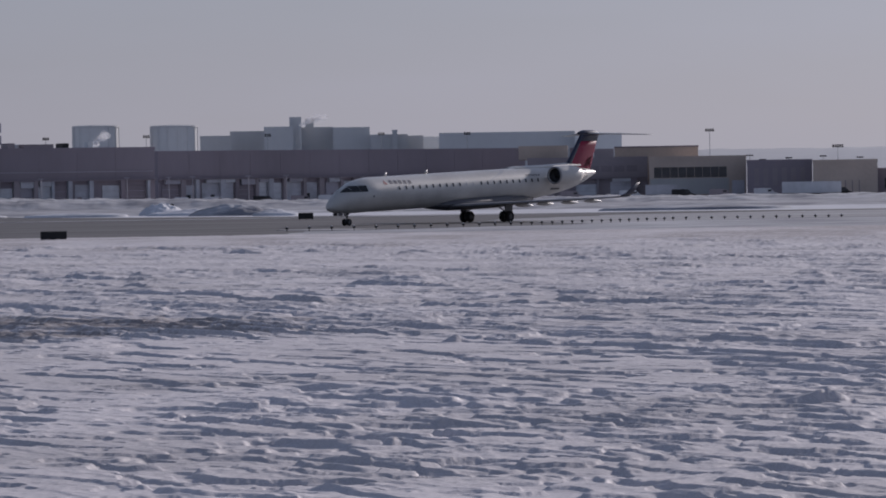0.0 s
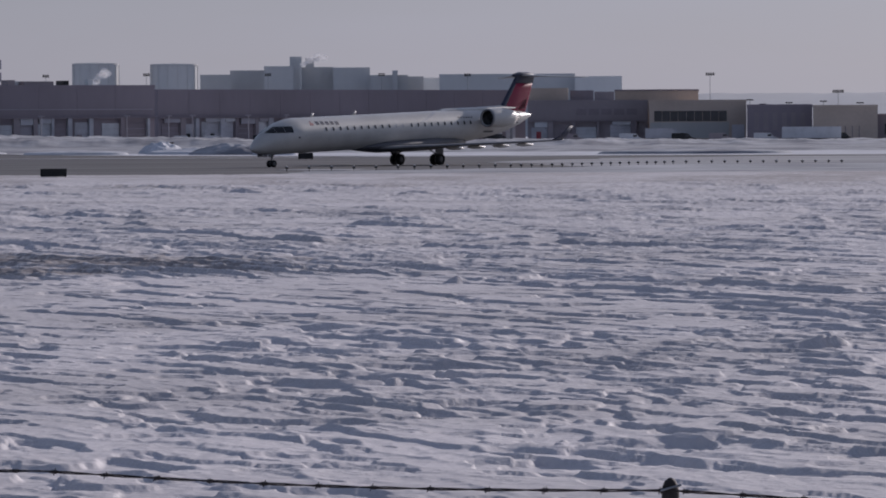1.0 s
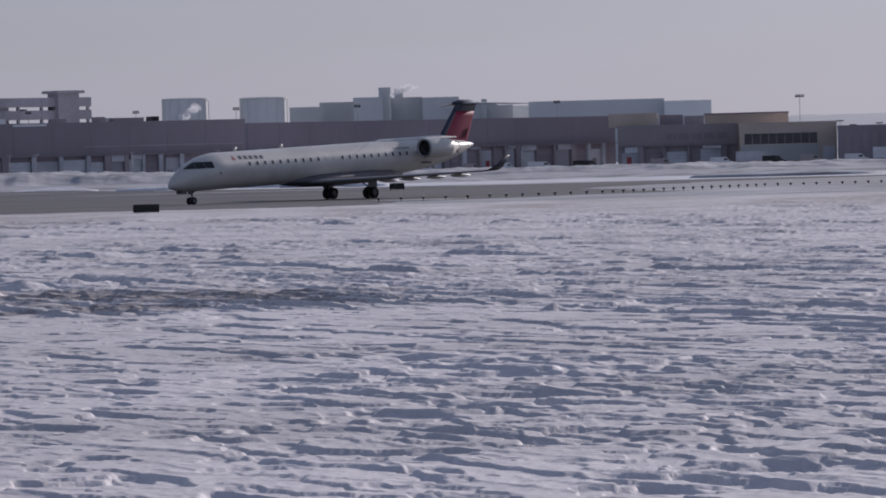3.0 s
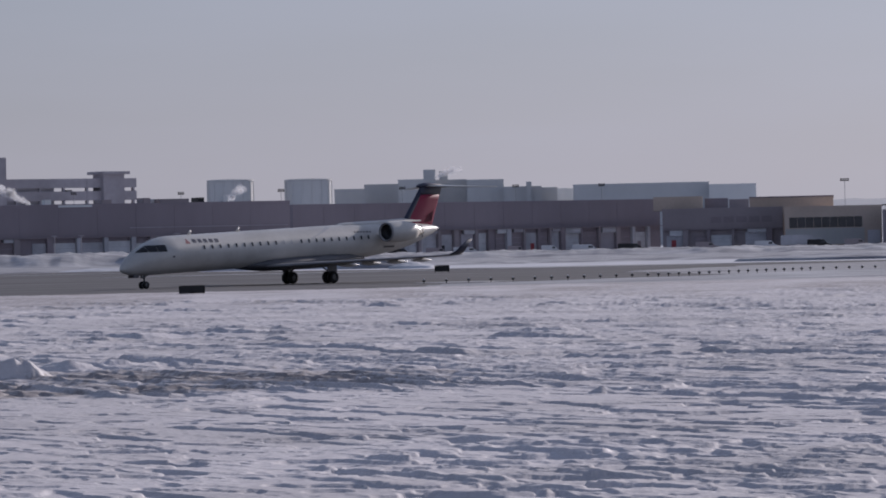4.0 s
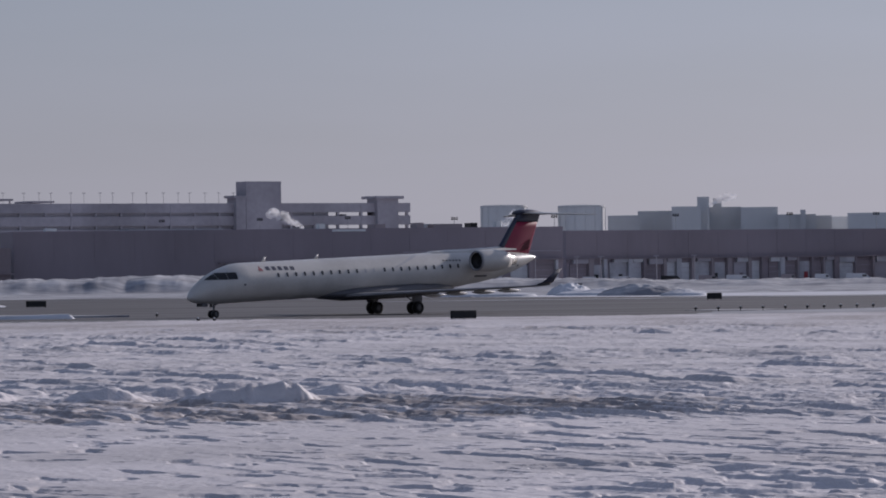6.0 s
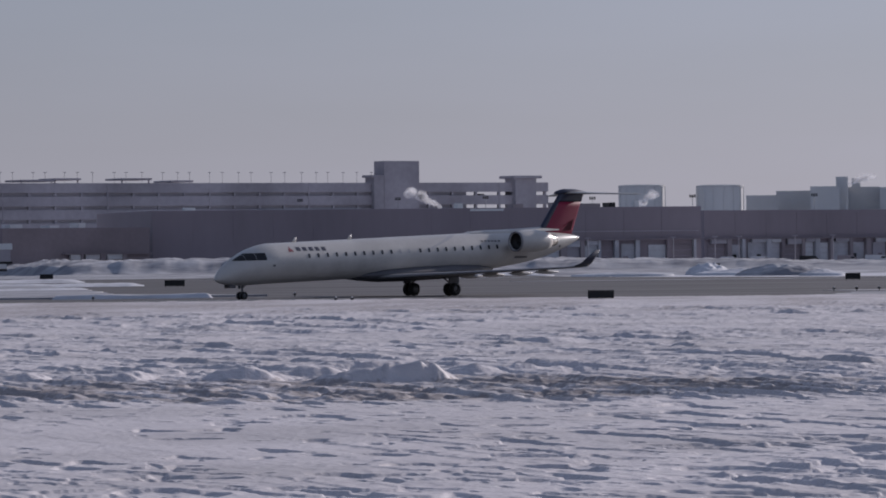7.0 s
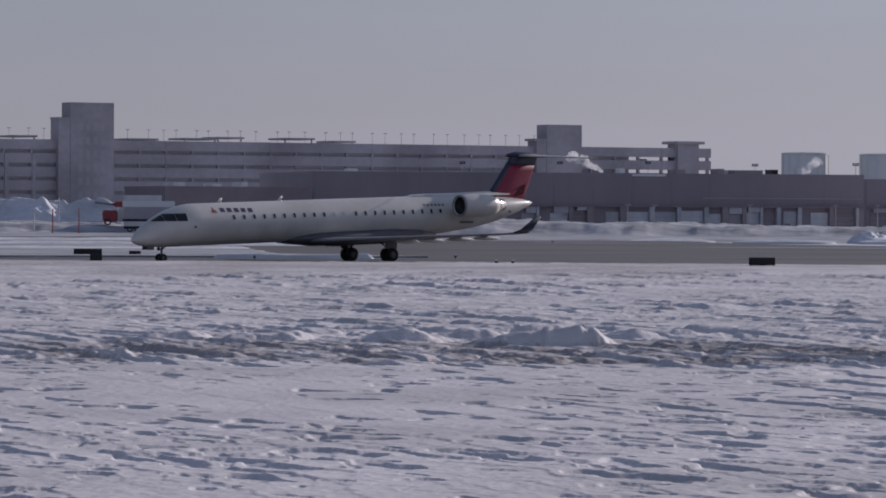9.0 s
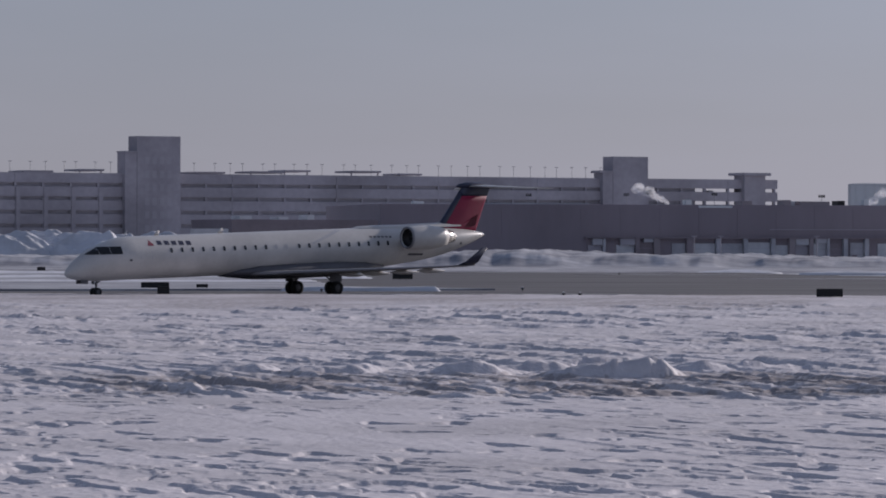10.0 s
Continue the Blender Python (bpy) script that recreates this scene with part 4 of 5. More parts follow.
def build_garage():
    """The multi-level parking structure behind the concourse."""
    m, n = wall_pose(spot(17.6, 1088), spot(5.88, 1211))
    g = thing("parking_garage", m, "weathered grey concrete parking garage with open decks", "parking garage")
    depth, top, lev = 55, 23.0, 3.55
    core = n - 27
    part("core", boxed(0, core, 0.9, depth - 6, -0.3, top - 2.2), "concrete2", g, "shaded inner decks")
    for k in range(6):
        z = top - 0.1 - k * lev
        part("deck", boxed(0, n, 0.5, depth - 0.5, z - 1.55, z - 1.2), "concrete2", g)
        for y in (0.0, depth - 0.3):
            a = 0
            while a < n:
                b2 = min(n, a + 31)
                part("spandrel", boxed(a + 0.03, b2 - 0.03, y, y + 0.3, z - 2.6, z, 0.02), "concrete", g)
                a += 31
    for k in range(int(n / 7.75) + 1):
        x = min(k * 7.75, n - 0.7)
        part("column", boxed(x, x + 0.7, 0.31, 1.1, -0.3, top - 1.2), "concrete2", g)
    # parked cars on the open end decks and on the roof
    rnd = random.Random(5)

    def tower(name_x0, x1, z1, cap, mat="concrete"):
        x0 = name_x0
        t = part("stair_tower", boxed(x0, x1, -1.5, 4, -0.3, z1, 0.05), mat, g, "concrete stair tower")
        if cap:
            part("tower_cap", boxed(x0 - cap, x1 + cap, -1.5 - cap, 4 + cap, z1 + 0.004, z1 + 0.8, 0.1), mat, t)
        return t
    w0 = Vector(m.translation)
    ux = m.to_3x3() @ Vector((1, 0, 0))

    def along(az):
        """Metres along the front at a bearing."""
        dv = spot(az, 1.0)
        den = ux.x * dv.y - ux.y * dv.x
        return -(w0.x * dv.y - w0.y * dv.x) / den
    a, b = along(8.12), along(7.65)
    t = tower(a, b, 28.9, 0.0)
    part("tower_shoulder", boxed(a - 3.2, a - 0.01, -1.4, 3.5, -0.3, 24.3, 0.05), "concrete", t)
    part("tower_ledge", boxed(a - 4.2, a - 0.01, -1.6, 3.5, 24.31, 25.0, 0.05), "concrete", t)
    a, b = along(6.36), along(6.08)
    tower(a, b, 24.0, 1.2)
    a, b = along(14.5), along(13.92)
    t = tower(a, b, 32.6, 0.0)
    for k in range(4):
        for j in range(7):
            x = a + 2.2 + k * (b - a - 4) / 4
            part("slot_window", boxed(x, x + 1.3, -1.56, -1.4, 4 + j * 3.55, 5.9 + j * 3.55, 0.03), "concrete2", t)
    part("tower_shoulder", boxed(a - 3.4, a - 0.01, -1.4, 3.5, -0.3, 28.2, 0.05), "concrete", t)
    part("tower_ledge", boxed(a - 3.6, a - 0.01, -1.6, 3.5, 28.21, 28.7, 0.05), "concrete", t)
    for k in range(int(along(14.76) / 7.75) + 1):
        part("pilaster", boxed(k * 7.75 + 0.3, k * 7.75 + 1.5, -0.22, -0.004, -0.3, top - 3.8, 0.03), "concrete", g)
    for a0, a1, h in ((15.15, 14.82, 1.0), (13.6, 13.2, 0.6), (12.85, 12.4, 0.9), (12.4, 12.05, 1.3), (11.5, 11.1, 1.3), (10.85, 10.55, 0.7), (15.9, 15.5, 0.5)):
        x0, x1 = along(a0), along(a1)
        part("roof_canopy", boxed(x0, x1, 4, 14, top + h - 0.5, top + h, 0.05), "concrete2", g, "dark roof canopy")
        for x in (x0 + 0.5, x1 - 0.5):
            part("canopy_post", boxed(x - 0.15, x + 0.15, 5, 5.3, top - 1.2, top + h - 0.51), "concrete2", g)
    for k in range(46):
        x = 4 + k * (n - 40) / 46 + rnd.uniform(-1, 1)
        part("roof_lamp", rod(rod(bmesh.new(), (x, 20, top - 1.2), (x, 20, top + 3.2), 0.07, n=5), (x - 0.5, 20, top + 3.2), (x + 0.5, 20, top + 3.2), 0.08, n=5), "steel", g)
    for k in range(26):
        x = rnd.uniform(5, n - 8)
        z = top - 1.2 - rnd.choice((1, 1, 2, 2, 3, 4)) * lev
        bm = boxed(x, x + 1.9, 1.2, 5.4, z + 0.2, z + 1.0, 0.2)
        box(bm, x + 0.15, x + 1.75, 2.2, 4.6, z + 1.0, z + 1.55, 0.2)
        car = link("parked_car", bm, rnd.choice(("panelw", "panelw", "grey", "steel")))
        car.matrix_basis = m
        tagged(car, "car parked on an open garage deck", "car", "cars on the garage decks")


def build_far():
    """Distant plant buildings, tanks and hills, their colours paled to stand for haze."""
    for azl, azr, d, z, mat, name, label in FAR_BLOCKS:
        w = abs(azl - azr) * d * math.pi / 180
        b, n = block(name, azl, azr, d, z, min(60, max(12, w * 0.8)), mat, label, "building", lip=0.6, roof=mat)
        k = max(3, int(n / 4))
        for j in range(k):
            part("cladding_rib", boxed(j * n / k, j * n / k + 0.25, -0.1, -0.004, 0, z - 1.2), mat, b)
    for az, d, z, r in FAR_TANKS:
        r = r * 1.05
        z = z + 1.0
        p = spot(az, d + r)
        t = thing("storage_tank", Matrix.Translation(p), "pale blue-grey cylindrical storage tank", "tank", "storage tanks")
        bm = bmesh.new()
        loft(bm, [[Vector((r * math.cos(a), r * math.sin(a), zz)) for a in np.linspace(0, 2 * math.pi, 49)[:-1]] for zz in (-0.3, z - 1.2)])
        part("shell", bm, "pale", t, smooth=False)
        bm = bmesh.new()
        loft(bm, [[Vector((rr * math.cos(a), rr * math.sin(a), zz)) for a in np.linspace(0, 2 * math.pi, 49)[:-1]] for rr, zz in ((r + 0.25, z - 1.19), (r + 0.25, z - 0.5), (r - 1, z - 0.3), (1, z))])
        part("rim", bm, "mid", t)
        for k in range(14):
            a = 2 * math.pi * k / 14
            bm = rod(bmesh.new(), ((r + 0.12) * math.cos(a), (r + 0.12) * math.sin(a), -0.3), ((r + 0.12) * math.cos(a), (r + 0.12) * math.sin(a), z - 1.2), 0.14, n=5)
            part("stiffener", bm, "pale", t)
    # hills on the skyline
    A = np.linspace(-12, 3, 90)[None, :]
    R = np.array([3300.0, 3500, 3700, 3900, 4100, 4300])[:, None]
    X, Y = -R * np.sin(np.radians(A)), R * np.cos(np.radians(A))
    H = np.array([-1.0, 14, 27, 33, 30, -1])[:, None] * (0.92 + 0.16 * fbm(A * 1.3 + 0 * R, R / 500 + 0 * A, 5)) + 3.0 * (fbm(A * 9 + 0 * R, R / 90 + 0 * A, 9) - 0.5)
    H = H * (1 - step(-3.2, 0.5, A))
    tagged(sheet("hills", X, Y, H, "hill"), "low wooded hills on the skyline, haze put into their colour", "hill", kind="structure")


# ---- airfield furniture and vehicles ----
def airfield_sign(az, d, w, h, label="black-backed low airfield sign on short legs", turn=0.0, zb=0.12):
    o = thing("airfield_sign", Matrix.Translation(spot(az, d)) @ Matrix.Rotation(radians(az + turn), 4, "Z"), label, "sign", "airfield signs")
    part("panel", boxed(-w / 2, w / 2, -0.12, 0.12, zb, zb + h, 0.025), "black", o)
    part("top_cap", boxed(-w / 2 - 0.02, w / 2 + 0.02, -0.14, 0.14, zb + h + 0.004, zb + h + 0.03, 0.01), "black", o)
    k = max(2, int(w / 0.6))
    for i in range(k + 1):
        x = -w / 2 + 0.08 + i * (w - 0.16) / k
        part("leg", rod(bmesh.new(), (x, 0, -0.05), (x, 0, zb + 0.05), 0.03), "black", o)
        part("seam", boxed(x - 0.01, x + 0.01, -0.135, -0.121, zb + 0.04, zb + h - 0.04), "tyre", o)


def edge_light(p):
    o = thing("edge_light", Matrix.Translation(p), "small dark taxiway edge light on a stake", "light", "taxiway edge lights")
    part("stake", rod(bmesh.new(), (0, 0, -0.15), (0, 0, 0.14), 0.03, n=6), "black", o)
    part("base", turned([(0.13, 0.02), (0.14, 0.10), (0.24, 0.11), (0.25, 0.05)], 10, Matrix.Rotation(radians(-90), 4, "Y")), "black", o)
    part("lens", turned([(0.25, 0.055), (0.31, 0.055), (0.34, 0.03), (0.35, 0.005)], 10, Matrix.Rotation(radians(-90), 4, "Y")), "panelw", o)
    return o


def build_airfield():
    for az, d, w, h, zb in ((5.19, 253, 1.55, 0.44, 0.16), (1.82, 400, 1.4, 0.55, 0.1), (10.91, 415, 1.95, 0.55, 0.1), (12.62, 560, 1.75, 0.6, 0.25),
                            (14.23, 312, 2.05, 0.40, 0.12), (14.12, 268, 0.75, 0.50, 0.1), (13.6, 312, 0.85, 0.22, 0.16), (15.75, 520, 1.0, 0.42, 0.4), (3.62, 600, 0.6, 0.5, 0.6)):
        airfield_sign(az, d, w, h, zb=zb)
    first = None
    for (ax, ay), (bx, by) in zip(LIGHT_ROW, LIGHT_ROW[1:]):
        n = max(1, int(math.hypot(bx - ax, by - ay) / 1.55)) if ax < 16 else max(1, int(math.hypot(bx - ax, by - ay) / 0.95))
        for k in range(n):
            p = Vector((ax + (bx - ax) * k / n, ay + (by - ay) * k / n, 0.02))
            if first is None:
                first = edge_light(p)
            else:
                copy_thing(first, Matrix.Translation(p))
    for az, d in ((8.53, 262), (8.75, 263), (8.0, 500), (12.0, 290), (9.3, 300)):
        copy_thing(first, Matrix.Translation(spot(az, d, 0.0)))
    # clods of ploughed snow and a ridge on the island
    snow_bank("snow_ridge", 12.6, 10.35, 300, 304, 0.42, 77, "bright ploughed ridge of snow on the taxiway island", 0.3)
    for k, (az0, az1, d0, d1, h) in enumerate(((17.0, 11.9, 372, 392, 0.3), (17.0, 11.2, 432, 458, 0.36), (17.5, 12.0, 506, 540, 0.42))):
        snow_bank("snow_ridge", az0, az1, d0, d1, h, 83 + 3 * k, "low lumpy ridge of wind-packed snow on the taxiway island", 0.5)
    far_bank()
    for k, (az, w, h) in enumerate(((17.8, 15, 6.0), (17.0, 14, 6.4), (16.3, 14, 6.6), (15.7, 13, 6.8), (15.2, 13, 6.4), (14.7, 12, 6.2), (14.2, 12, 5.6), (13.75, 9, 4.8))):
        heap(az, 768 + 4 * (k % 2), w, 8, h, 61 + k, "high dumped snow pile before the parking garage")
    heap(2.2, 530, 3.2, 3.5, 0.5, 41, "small heap of bright ploughed snow")
    heap(3.75, 575, 3.2, 4, 1.5, 43, "small heap of bright ploughed snow")
    heap(3.3, 560, 6.5, 4, 0.6, 45, "low heap of bright ploughed snow")
    # the grey heaps have their shade painted into the snow colour
    heap(2.75, 545, 6.2, 5, 1.3, 47, "heap of ploughed snow, shade put into its grey colour", "grey_snow")
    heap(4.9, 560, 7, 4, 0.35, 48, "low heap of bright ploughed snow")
    heap(-3.4, 520, 12, 6, 0.5, 49, "low heap of ploughed snow, shade put into its grey colour", "grey_snow")
    heap(6.4, 565, 6, 4, 0.5, 51, "low heap of bright ploughed snow")


def box_truck(az, d, length, h, mat, label, turn=90.0, cab=True, z=-0.32, category="truck", lo=0.95):
    o = thing("box_truck", Matrix.Translation(spot(az, d, z)) @ Matrix.Rotation(radians(az), 4, "Z"), label, category)
    part("cargo_box", boxed(-length / 2, length / 2, -1.2, 1.2, lo, h, 0.05), mat, o)
    if lo > 1:
        part("lower_body", boxed(-length / 2 + 0.3, length / 2 - 0.3, -1.1, 1.1, 0.95, lo - 0.01, 0.04), "concrete", o)
    part("chassis", boxed(-length / 2, length / 2 + (1.9 if cab else 0), -0.9, 0.9, 0.55, 0.93, 0.04), "black", o)
    xs = [-length / 2 + 1.0, -length / 2 + 2.2]
    if cab:
        c = part("cab", boxed(length / 2 + 0.1, length / 2 + 1.9, -1.1, 1.1, 0.8, 2.3, 0.18), mat, o)
        part("windscreen", boxed(length / 2 + 1.86, length / 2 + 1.94, -0.95, 0.95, 1.5, 2.1, 0.02), "pane", c)
        part("side_window", boxed(length / 2 + 0.7, length / 2 + 1.5, -1.13, -1.08, 1.5, 2.1, 0.02), "pane", c)
        xs.append(length / 2 + 1.0)
    for x in xs:
        for y in (-1.0, 1.0):
            part("wheel", turned([(-0.15, 0.3), (-0.15, 0.45), (-0.1, 0.5), (0.1, 0.5), (0.15, 0.45), (0.15, 0.3)], 14, pose(x, y, 0.5, 0, 0, 90)), "tyre", o)
    return o


def van(az, d, mat, label, turn=0.0, z=-0.32, s=1.0):
    o = thing("van", Matrix.Translation(spot(az, d, z)) @ Matrix.Rotation(radians(az + turn), 4, "Z"), label, "van")
    bm = bmesh.new()
    prof = [(-2.4 * s, 0.4), (2.5 * s, 0.4), (2.5 * s, 1.0), (1.6 * s, 1.25), (0.9 * s, 2.0), (-2.3 * s, 2.05), (-2.4 * s, 1.9)]
    loft(bm, [[Vector((x, y, z1)) for x, z1 in prof] for y in (-0.95, -0.9, 0.9, 0.95)])
    part("body", bm, mat, o)
    part("windscreen", boxed(0.3 * s, 1.15 * s, -0.98, 0.98, 1.3, 1.8, 0.05), "pane", o)
    for x in (-1.6 * s, 1.6 * s):
        for y in (-0.85, 0.85):
            part("wheel", turned([(-0.12, 0.2), (-0.12, 0.3), (-0.08, 0.35), (0.08, 0.35), (0.12, 0.3), (0.12, 0.2)], 12, pose(x, y, 0.35, 0, 0, 90)), "tyre", o)
    return o


def build_vehicles():
    box_truck(-4.96, 840, 11.6, 3.2, "panelw", "white box trailer parked before the terminal", cab=False, category="trailer")
    box_truck(-2.95, 870, 6.5, 3.0, "dock", "grey service truck parked at the terminal")
    van(-2.55, 850, "panelw", "white van parked beside the terminal")
    van(-1.75, 855, "grey", "dark van parked beside the terminal")
    van(-3.25, 850, "black", "black van parked by the dock doors")
    van(-3.75, 848, "grey", "dark van parked by the dock doors")
    van(-5.35, 842, "black", "dark van parked before the tan hall")
    van(-4.35, 846, "panelw", "white van parked before the brown terminal")
    rnd = random.Random(9)
    for k in range(13):
        az = 8.2 - k * 0.36 + rnd.uniform(-0.1, 0.1)
        van(az, 764, rnd.choice(("panelw", "grey", "dock", "black", "panelw")), "ground-service van parked along the concourse", 0, -0.32, rnd.choice((0.8, 1.0, 1.2)))
    for k in range(9):
        az = 3.5 - k * 0.52 + rnd.uniform(-0.1, 0.1)
        van(az, 870, rnd.choice(("panelw", "grey", "dock", "black")), "ground-service van parked along the concourse", 0, -0.32, rnd.choice((0.8, 1.0, 1.2)))
    # vehicles in front of the snow pile
    box_truck(13.5, 722, 6.4, 5.0, "panelw", "white box truck beside the snow pile", z=1.55)
    box_truck(13.42, 705, 8.6, 3.9, "paler", "pale flat trailer beside the snow pile", cab=False, z=1.6, category="trailer", lo=2.9)
    box_truck(13.45, 680, 7.2, 1.7, "panelw", "low white ground-power cart on the apron", cab=False, z=0.45, category="trailer")
    o = thing("service_truck", Matrix.Translation(spot(13.85, 708, 1.45)) @ Matrix.Rotation(radians(14), 4, "Z") @ Matrix.Scale(1.2, 4), "red and white airfield service truck with a folded boom", "truck")
    part("cab", boxed(-1.9, 0.2, -1.1, 1.1, 0.5, 2.1, 0.15), "vred", o)
    part("body", boxed(0.25, 2.6, -1.1, 1.1, 0.5, 2.5, 0.1), "panelw", o)
    part("tank", boxed(-0.4, 1.7, -0.8, 0.8, 2.52, 3.3, 0.2), "vred", o)
    part("boom", rod(bmesh.new(), (1.0, 0, 2.7), (-3.0, 0, 3.2), 0.16), "steel", o)
    part("windscreen", boxed(-1.94, -1.86, -0.9, 0.9, 1.3, 1.9, 0.02), "pane", o)
    for x in (-1.2, 1.6):
        for y in (-0.95, 0.95):
            part("wheel", turned([(-0.15, 0.3), (-0.15, 0.45), (-0.1, 0.5), (0.1, 0.5), (0.15, 0.45), (0.15, 0.3)], 14, pose(x, y, 0.5, 0, 0, 90)), "tyre", o)
    for az, d, z, mat in ((14.62, 720, 6.0, "panelw"), (14.7, 690, 4.0, "vred"), (14.35, 690, 4.2, "vred"), (14.95, 700, 3.6, "panelw")):
        q = thing("marker_post", Matrix.Translation(spot(az, d)), "slim painted marker post in the snow", "post", "marker posts")
        part("post", rod(bmesh.new(), (0, 0, -0.3), (0, 0, z), 0.12, 0.1), mat, q)
        part("cap", rod(bmesh.new(), (0, 0, z + 0.004), (0, 0, z + 0.12), 0.14), "steel", q)


def build_masts():
    for az, d, z, w in MASTS:
        lamp_mast(az, d, z, w)
    for k, (az, z) in enumerate(SMALL_MASTS):
        lamp_mast(az, 960, z, 1.6, "slender light pole behind the terminal roof", 1, 0.06)
    for az in POLES_CONCOURSE:
        p = spot(az, 748)
        o = thing("light_pole", Matrix.Translation(p), "slim grey light pole before the concourse", "light pole", "concourse light poles")
        part("pole", rod(bmesh.new(), (0, 0, -0.3), (0, 0, 5.3), 0.1, 0.07), "concrete", o)
        part("lamp_head", boxed(-0.5, 0.5, -0.2, 0.2, 5.304, 5.48, 0.04), "concrete", o)


# ---- fence ----
def build_fence():
    """The barbed wire before the viewer's post."""
    run = [spot(26, 11.2, 2.16), spot(15.3, 9.75, 2.17), spot(5.1, 8.42, 2.2), spot(-3.38, 7.87, 2.2), spot(-14, 7.4, 2.2)]
    f = thing("wire_fence", Matrix.Identity(4), "weathered barbed-wire strand on slim dark posts", "fence")
    for a, b in zip(run, run[1:]):
        bm = bmesh.new()
        n = int((b - a).length / 0.02)
        side = (b - a).normalized().cross(Vector((0, 0, 1)))
        for s in (0, math.pi):
            pts = []
            for k in range(n + 1):
                t = k / n
                sag = -0.012 * math.sin(math.pi * t)
                w = s + k * 0.55
                pts.append(a.lerp(b, t) + Vector((0, 0, sag)) + 0.0016 * (math.cos(w) * side + math.sin(w) * Vector((0, 0, 1))))
            loft(bm, [[p + 0.0014 * (math.cos(q) * side + math.sin(q) * Vector((0, 0, 1))) for q in (0, 1.57, 3.14, 4.71)] for p in pts])
        wire = part("wire", bm, "rust", f, "twisted dark wire")
        k, length = 0.03, (b - a).length
        rnd = random.Random(int(length * 1000))
        while k < length:
            c = a.lerp(b, k / length) + Vector((0, 0, -0.012 * math.sin(math.pi * k / length)))
            bm = bmesh.new()
            d = (b - a).normalized()
            for j in range(2):
                w = rnd.uniform(0, 3.1)
                v = math.cos(w) * side + math.sin(w) * Vector((0, 0, 1))
                o = d * (j - 1) * 0.004
                rod(bm, c + o - v * 0.007 - d * 0.003, c + o + v * 0.007 + d * 0.003, 0.0012, 0.0008, 5)
            rod(bm, c - d * 0.006, c + d * 0.006, 0.0038, n=6)
            part("barb", bm, "rust", wire)
            k += 0.117 + rnd.uniform(-0.004, 0.004)
    for q, zt in ((run[3], 2.222), (run[1], 2.215)):
        bm = bmesh.new()
        prof = ((-0.4, 0.0165), (zt - 0.03, 0.0165), (zt - 0.016, 0.0150), (zt - 0.006, 0.0105), (zt, 0.003))
        loft(bm, [[Vector((q.x + r * math.cos(a), q.y + 0.02 + r * math.sin(a), z)) for a in np.linspace(0, 2 * math.pi, 15)[:-1]] for z, r in prof])
        po = part("post", bm, "rust", f, "slim dark post with a rounded top", True)
        part("wire_tie", rod(bmesh.new(), (q.x - 0.019, q.y + 0.001, zt - 0.022), (q.x + 0.019, q.y + 0.001, zt - 0.012), 0.0022), "steel", po)


# ---- steam ----
def build_steam():
    """Plumes over the plant roofs, in soft puffs that drift. Returns the puffs with their ways."""
    out = []
    for seed, (az, d, z, w, h, lean, count) in enumerate(PLUMES):
        rnd = random.Random(seed + 3)
        o = thing("steam_plume", Matrix.Translation(spot(az, d, z)) @ Matrix.Rotation(radians(az), 4, "Z"), "white steam drifting from a plant vent", "steam")
        part("vent_pipe", rod(bmesh.new(), (0, 0, -z - 0.35), (0, 0, 0.1), 0.32, 0.28, 10), "mid", o, "grey vent pipe")
        for k in range(count):
            u = (k + rnd.random()) / count
            r = w * (0.05 + 0.085 * u) * rnd.uniform(0.6, 1.3)
            bm = bmesh.new()
            bmesh.ops.create_icosphere(bm, subdivisions=3, radius=r)
            off = Vector((seed * 9.1, k * 3.7, 0))
            for v in bm.verts:
                v.co *= 1 + 0.55 * noise.fractal(v.co / r * 1.2 + off, 1.0, 2.0, 4)
                v.co.z *= 0.85
            p = part("puff", bm, "steam", o, "", True)
            spread = 0.05 + 0.13 * u
            c = Vector((lean * w * u + rnd.uniform(-spread, spread) * w, rnd.uniform(-0.3, 0.3) * w, h * u ** 0.8 + rnd.uniform(-spread, spread) * h))
            out.append((p, c, Vector((lean * 0.12 * w, 0, 0.05 * h)), rnd.uniform(-25, 25)))
    return out

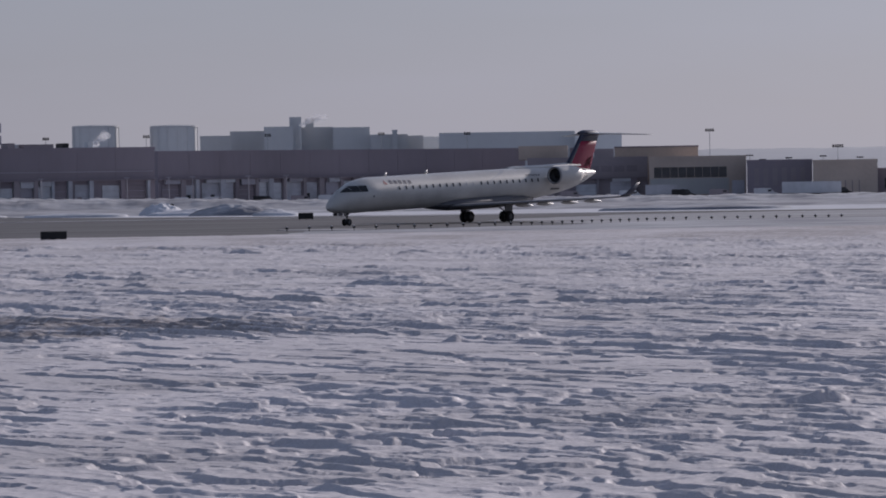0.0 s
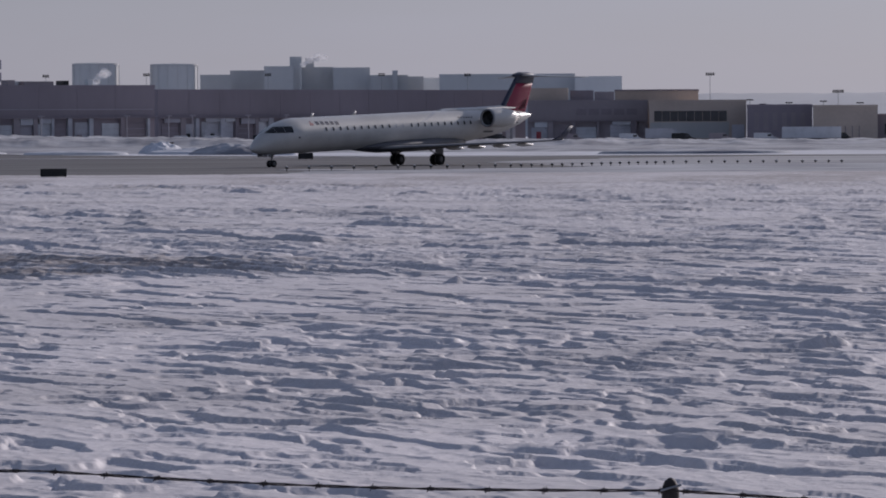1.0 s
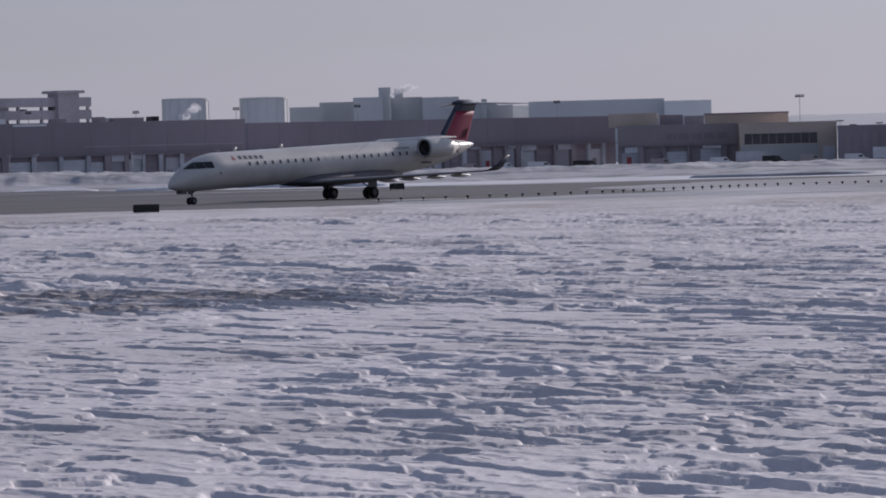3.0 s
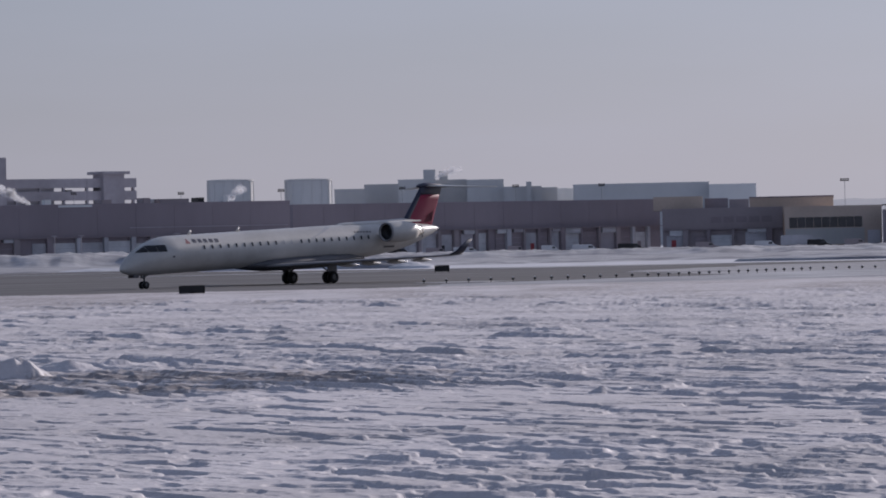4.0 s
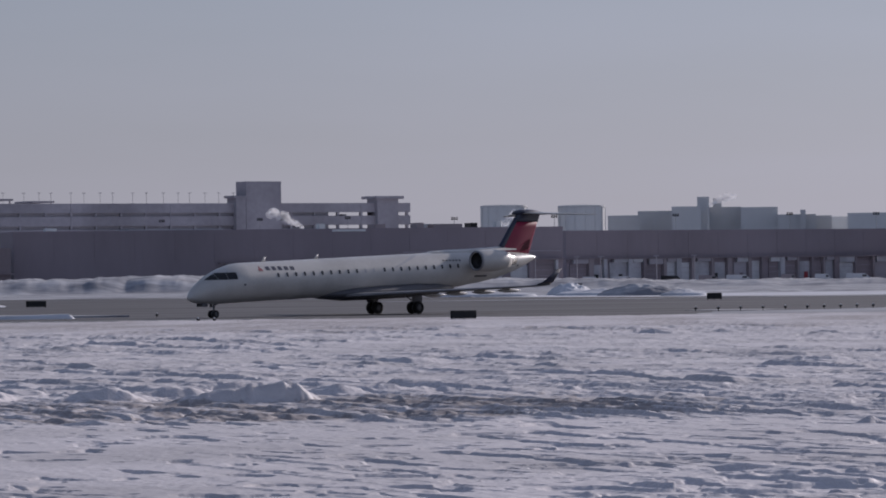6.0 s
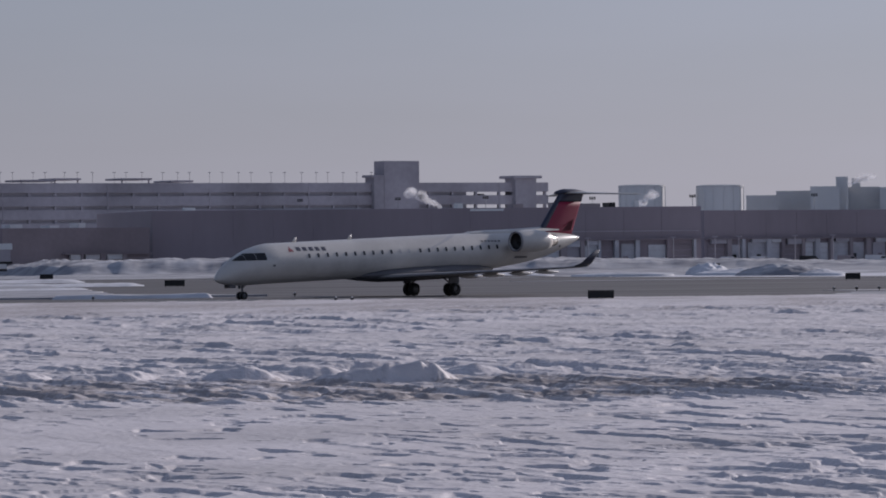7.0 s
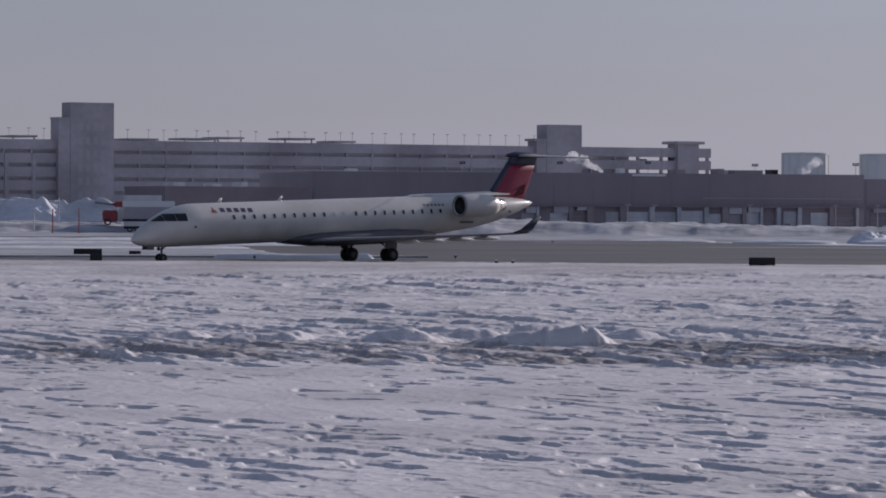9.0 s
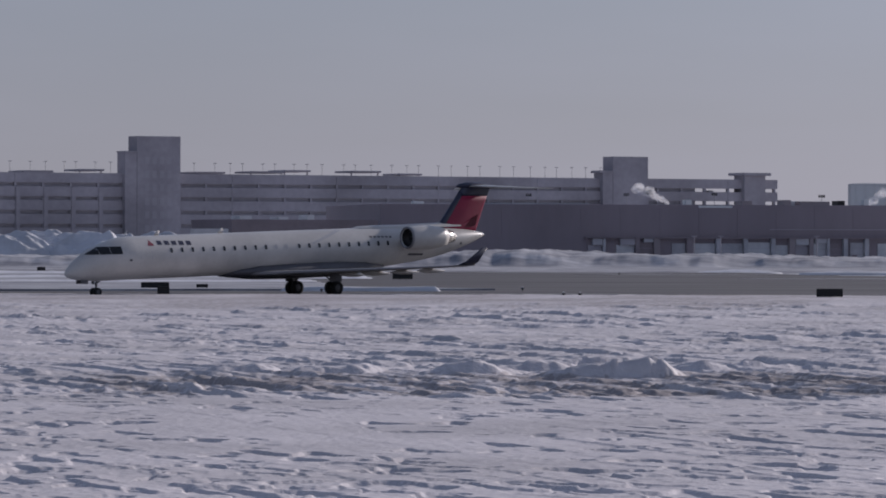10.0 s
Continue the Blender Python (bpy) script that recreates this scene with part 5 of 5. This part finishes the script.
# bearings, distances and heights of what stands far off
FAR_BLOCKS = (
    (3.231, 2.807, 1700, 24.8, "mid", "plant_block", "blue-grey flat-roofed plant block"),
    (2.829, 2.360, 1720, 26.7, "mid", "plant_block", "blue-grey flat-roofed plant block"),
    (2.374, 1.980, 1690, 27.9, "pale", "plant_block", "pale blue-grey plant block with roof gear"),
    (2.031, 1.872, 1700, 31.8, "pale", "plant_tower", "blue-grey plant tower with vents"),
    (1.889, 1.449, 1710, 27.8, "mid", "plant_block", "blue-grey plant block beneath steam"),
    (1.819, 1.705, 1720, 31.4, "mid", "plant_stack", "short blue-grey plant stack"),
    (1.449, 0.956, 1700, 27.4, "pale", "plant_block", "pale blue-grey plant block with a roof ledge"),
    (0.958, 0.449, 1690, 24.2, "mid", "plant_block", "blue-grey flat-roofed plant block"),
    (0.653, 0.585, 1685, 25.9, "mid", "plant_stack", "short blue-grey plant stack"),
    (0.450, 0.237, 1700, 23.7, "mid", "plant_block", "blue-grey flat-roofed plant block"),
    (0.237, -0.279, 1720, 23.4, "paler", "plant_hall", "pale grey low plant hall"),
    (0.024, -1.797, 1650, 23.9, "pale", "long_warehouse", "long pale grey warehouse with a level roof"),
    (-1.796, -2.425, 1640, 22.7, "paler", "long_warehouse", "long pale grey warehouse end wall"),
)
FAR_TANKS = ((4.626, 1650, 28.2, 8.47), (3.581, 1650, 27.8, 8.60))
MASTS = (
    (-3.606, 1020, 15.6, 2.2),
    (-5.315, 980, 11.0, 2.6),
    (5.291, 1010, 15.8, 1.6),
    (3.949, 1010, 16.0, 1.6),
    (2.322, 1010, 15.9, 1.6),
    (-0.355, 1010, 15.6, 1.6),
    (0.798, 1010, 15.8, 1.6),
    (7.904, 1010, 16.2, 1.4),
    (6.724, 1010, 16.3, 1.4),
    (9.216, 1010, 16.1, 1.4),
)
SMALL_MASTS = ((-4.138, 9.2), (-4.311, 8.2), (-4.462, 7.9), (-4.659, 8.5), (-5.118, 8.8), (-5.607, 8.4), (-2.453, 11.3))
POLES_CONCOURSE = (5.358, 4.213, 3.654, 3.336, 2.587, 2.079, 6.994, 6.639)
PLUMES = ((1.88, 1660, 27.6, 11, 3.6, 0.75, 20), (4.77, 1600, 17.6, 9, 6, 0.9, 30), (7.31, 1060, 14.2, 7.5, 4.2, -0.95, 40))
LIGHT_ROW = ((-10.6, 293), (-3, 297), (5, 306), (12, 319), (18, 331), (25, 331), (32, 330))


build_ground()
build_pavement()
jet, jet_wheels = build_airliner()
build_hall()
build_garage()
build_far()
build_airfield()
build_vehicles()
build_masts()
build_fence()
puffs = build_steam()

HEADING = 230.40
START = (-7.34, 331.53)
TAXI = ((0, 0.00), (1, 8.74), (3.5, 32.24), (4.5, 41.76), (5.5, 51.50), (7.5, 71.13), (9, 86.38), (10, 96.71))


def taxied(t):
    """Metres rolled by the airliner at t seconds."""
    for (ta, sa), (tb, sb) in zip(TAXI, TAXI[1:]):
        if t <= tb + 1e-9:
            return sa + (sb - sa) * (t - ta) / (tb - ta)
    return TAXI[-1][1]


def motions():
    c, s = math.cos(radians(HEADING)), math.sin(radians(HEADING))
    walk(jet, [(t, pose(START[0] + c * d, START[1] + s * d, 0.0, 0, 0, HEADING)) for t, d in TAXI])
    for w, r, x in jet_wheels:
        y = w.matrix_basis.translation.y
        rows = []
        for k in range(0, 301):
            t = k / FPS
            rows.append((t, Matrix.Translation((x, y, r)) @ Matrix.Rotation(taxied(t) / r % (2 * math.pi), 4, "Y")))
        walk(w, rows)
    for p, c0, way, turn in puffs:
        walk(p, [(t, Matrix.Translation(c0 + way * (t / 10)) @ Matrix.Rotation(radians(turn * t / 10), 4, "Z")) for t in (0.0, 5.0, 10.0)])


motions()
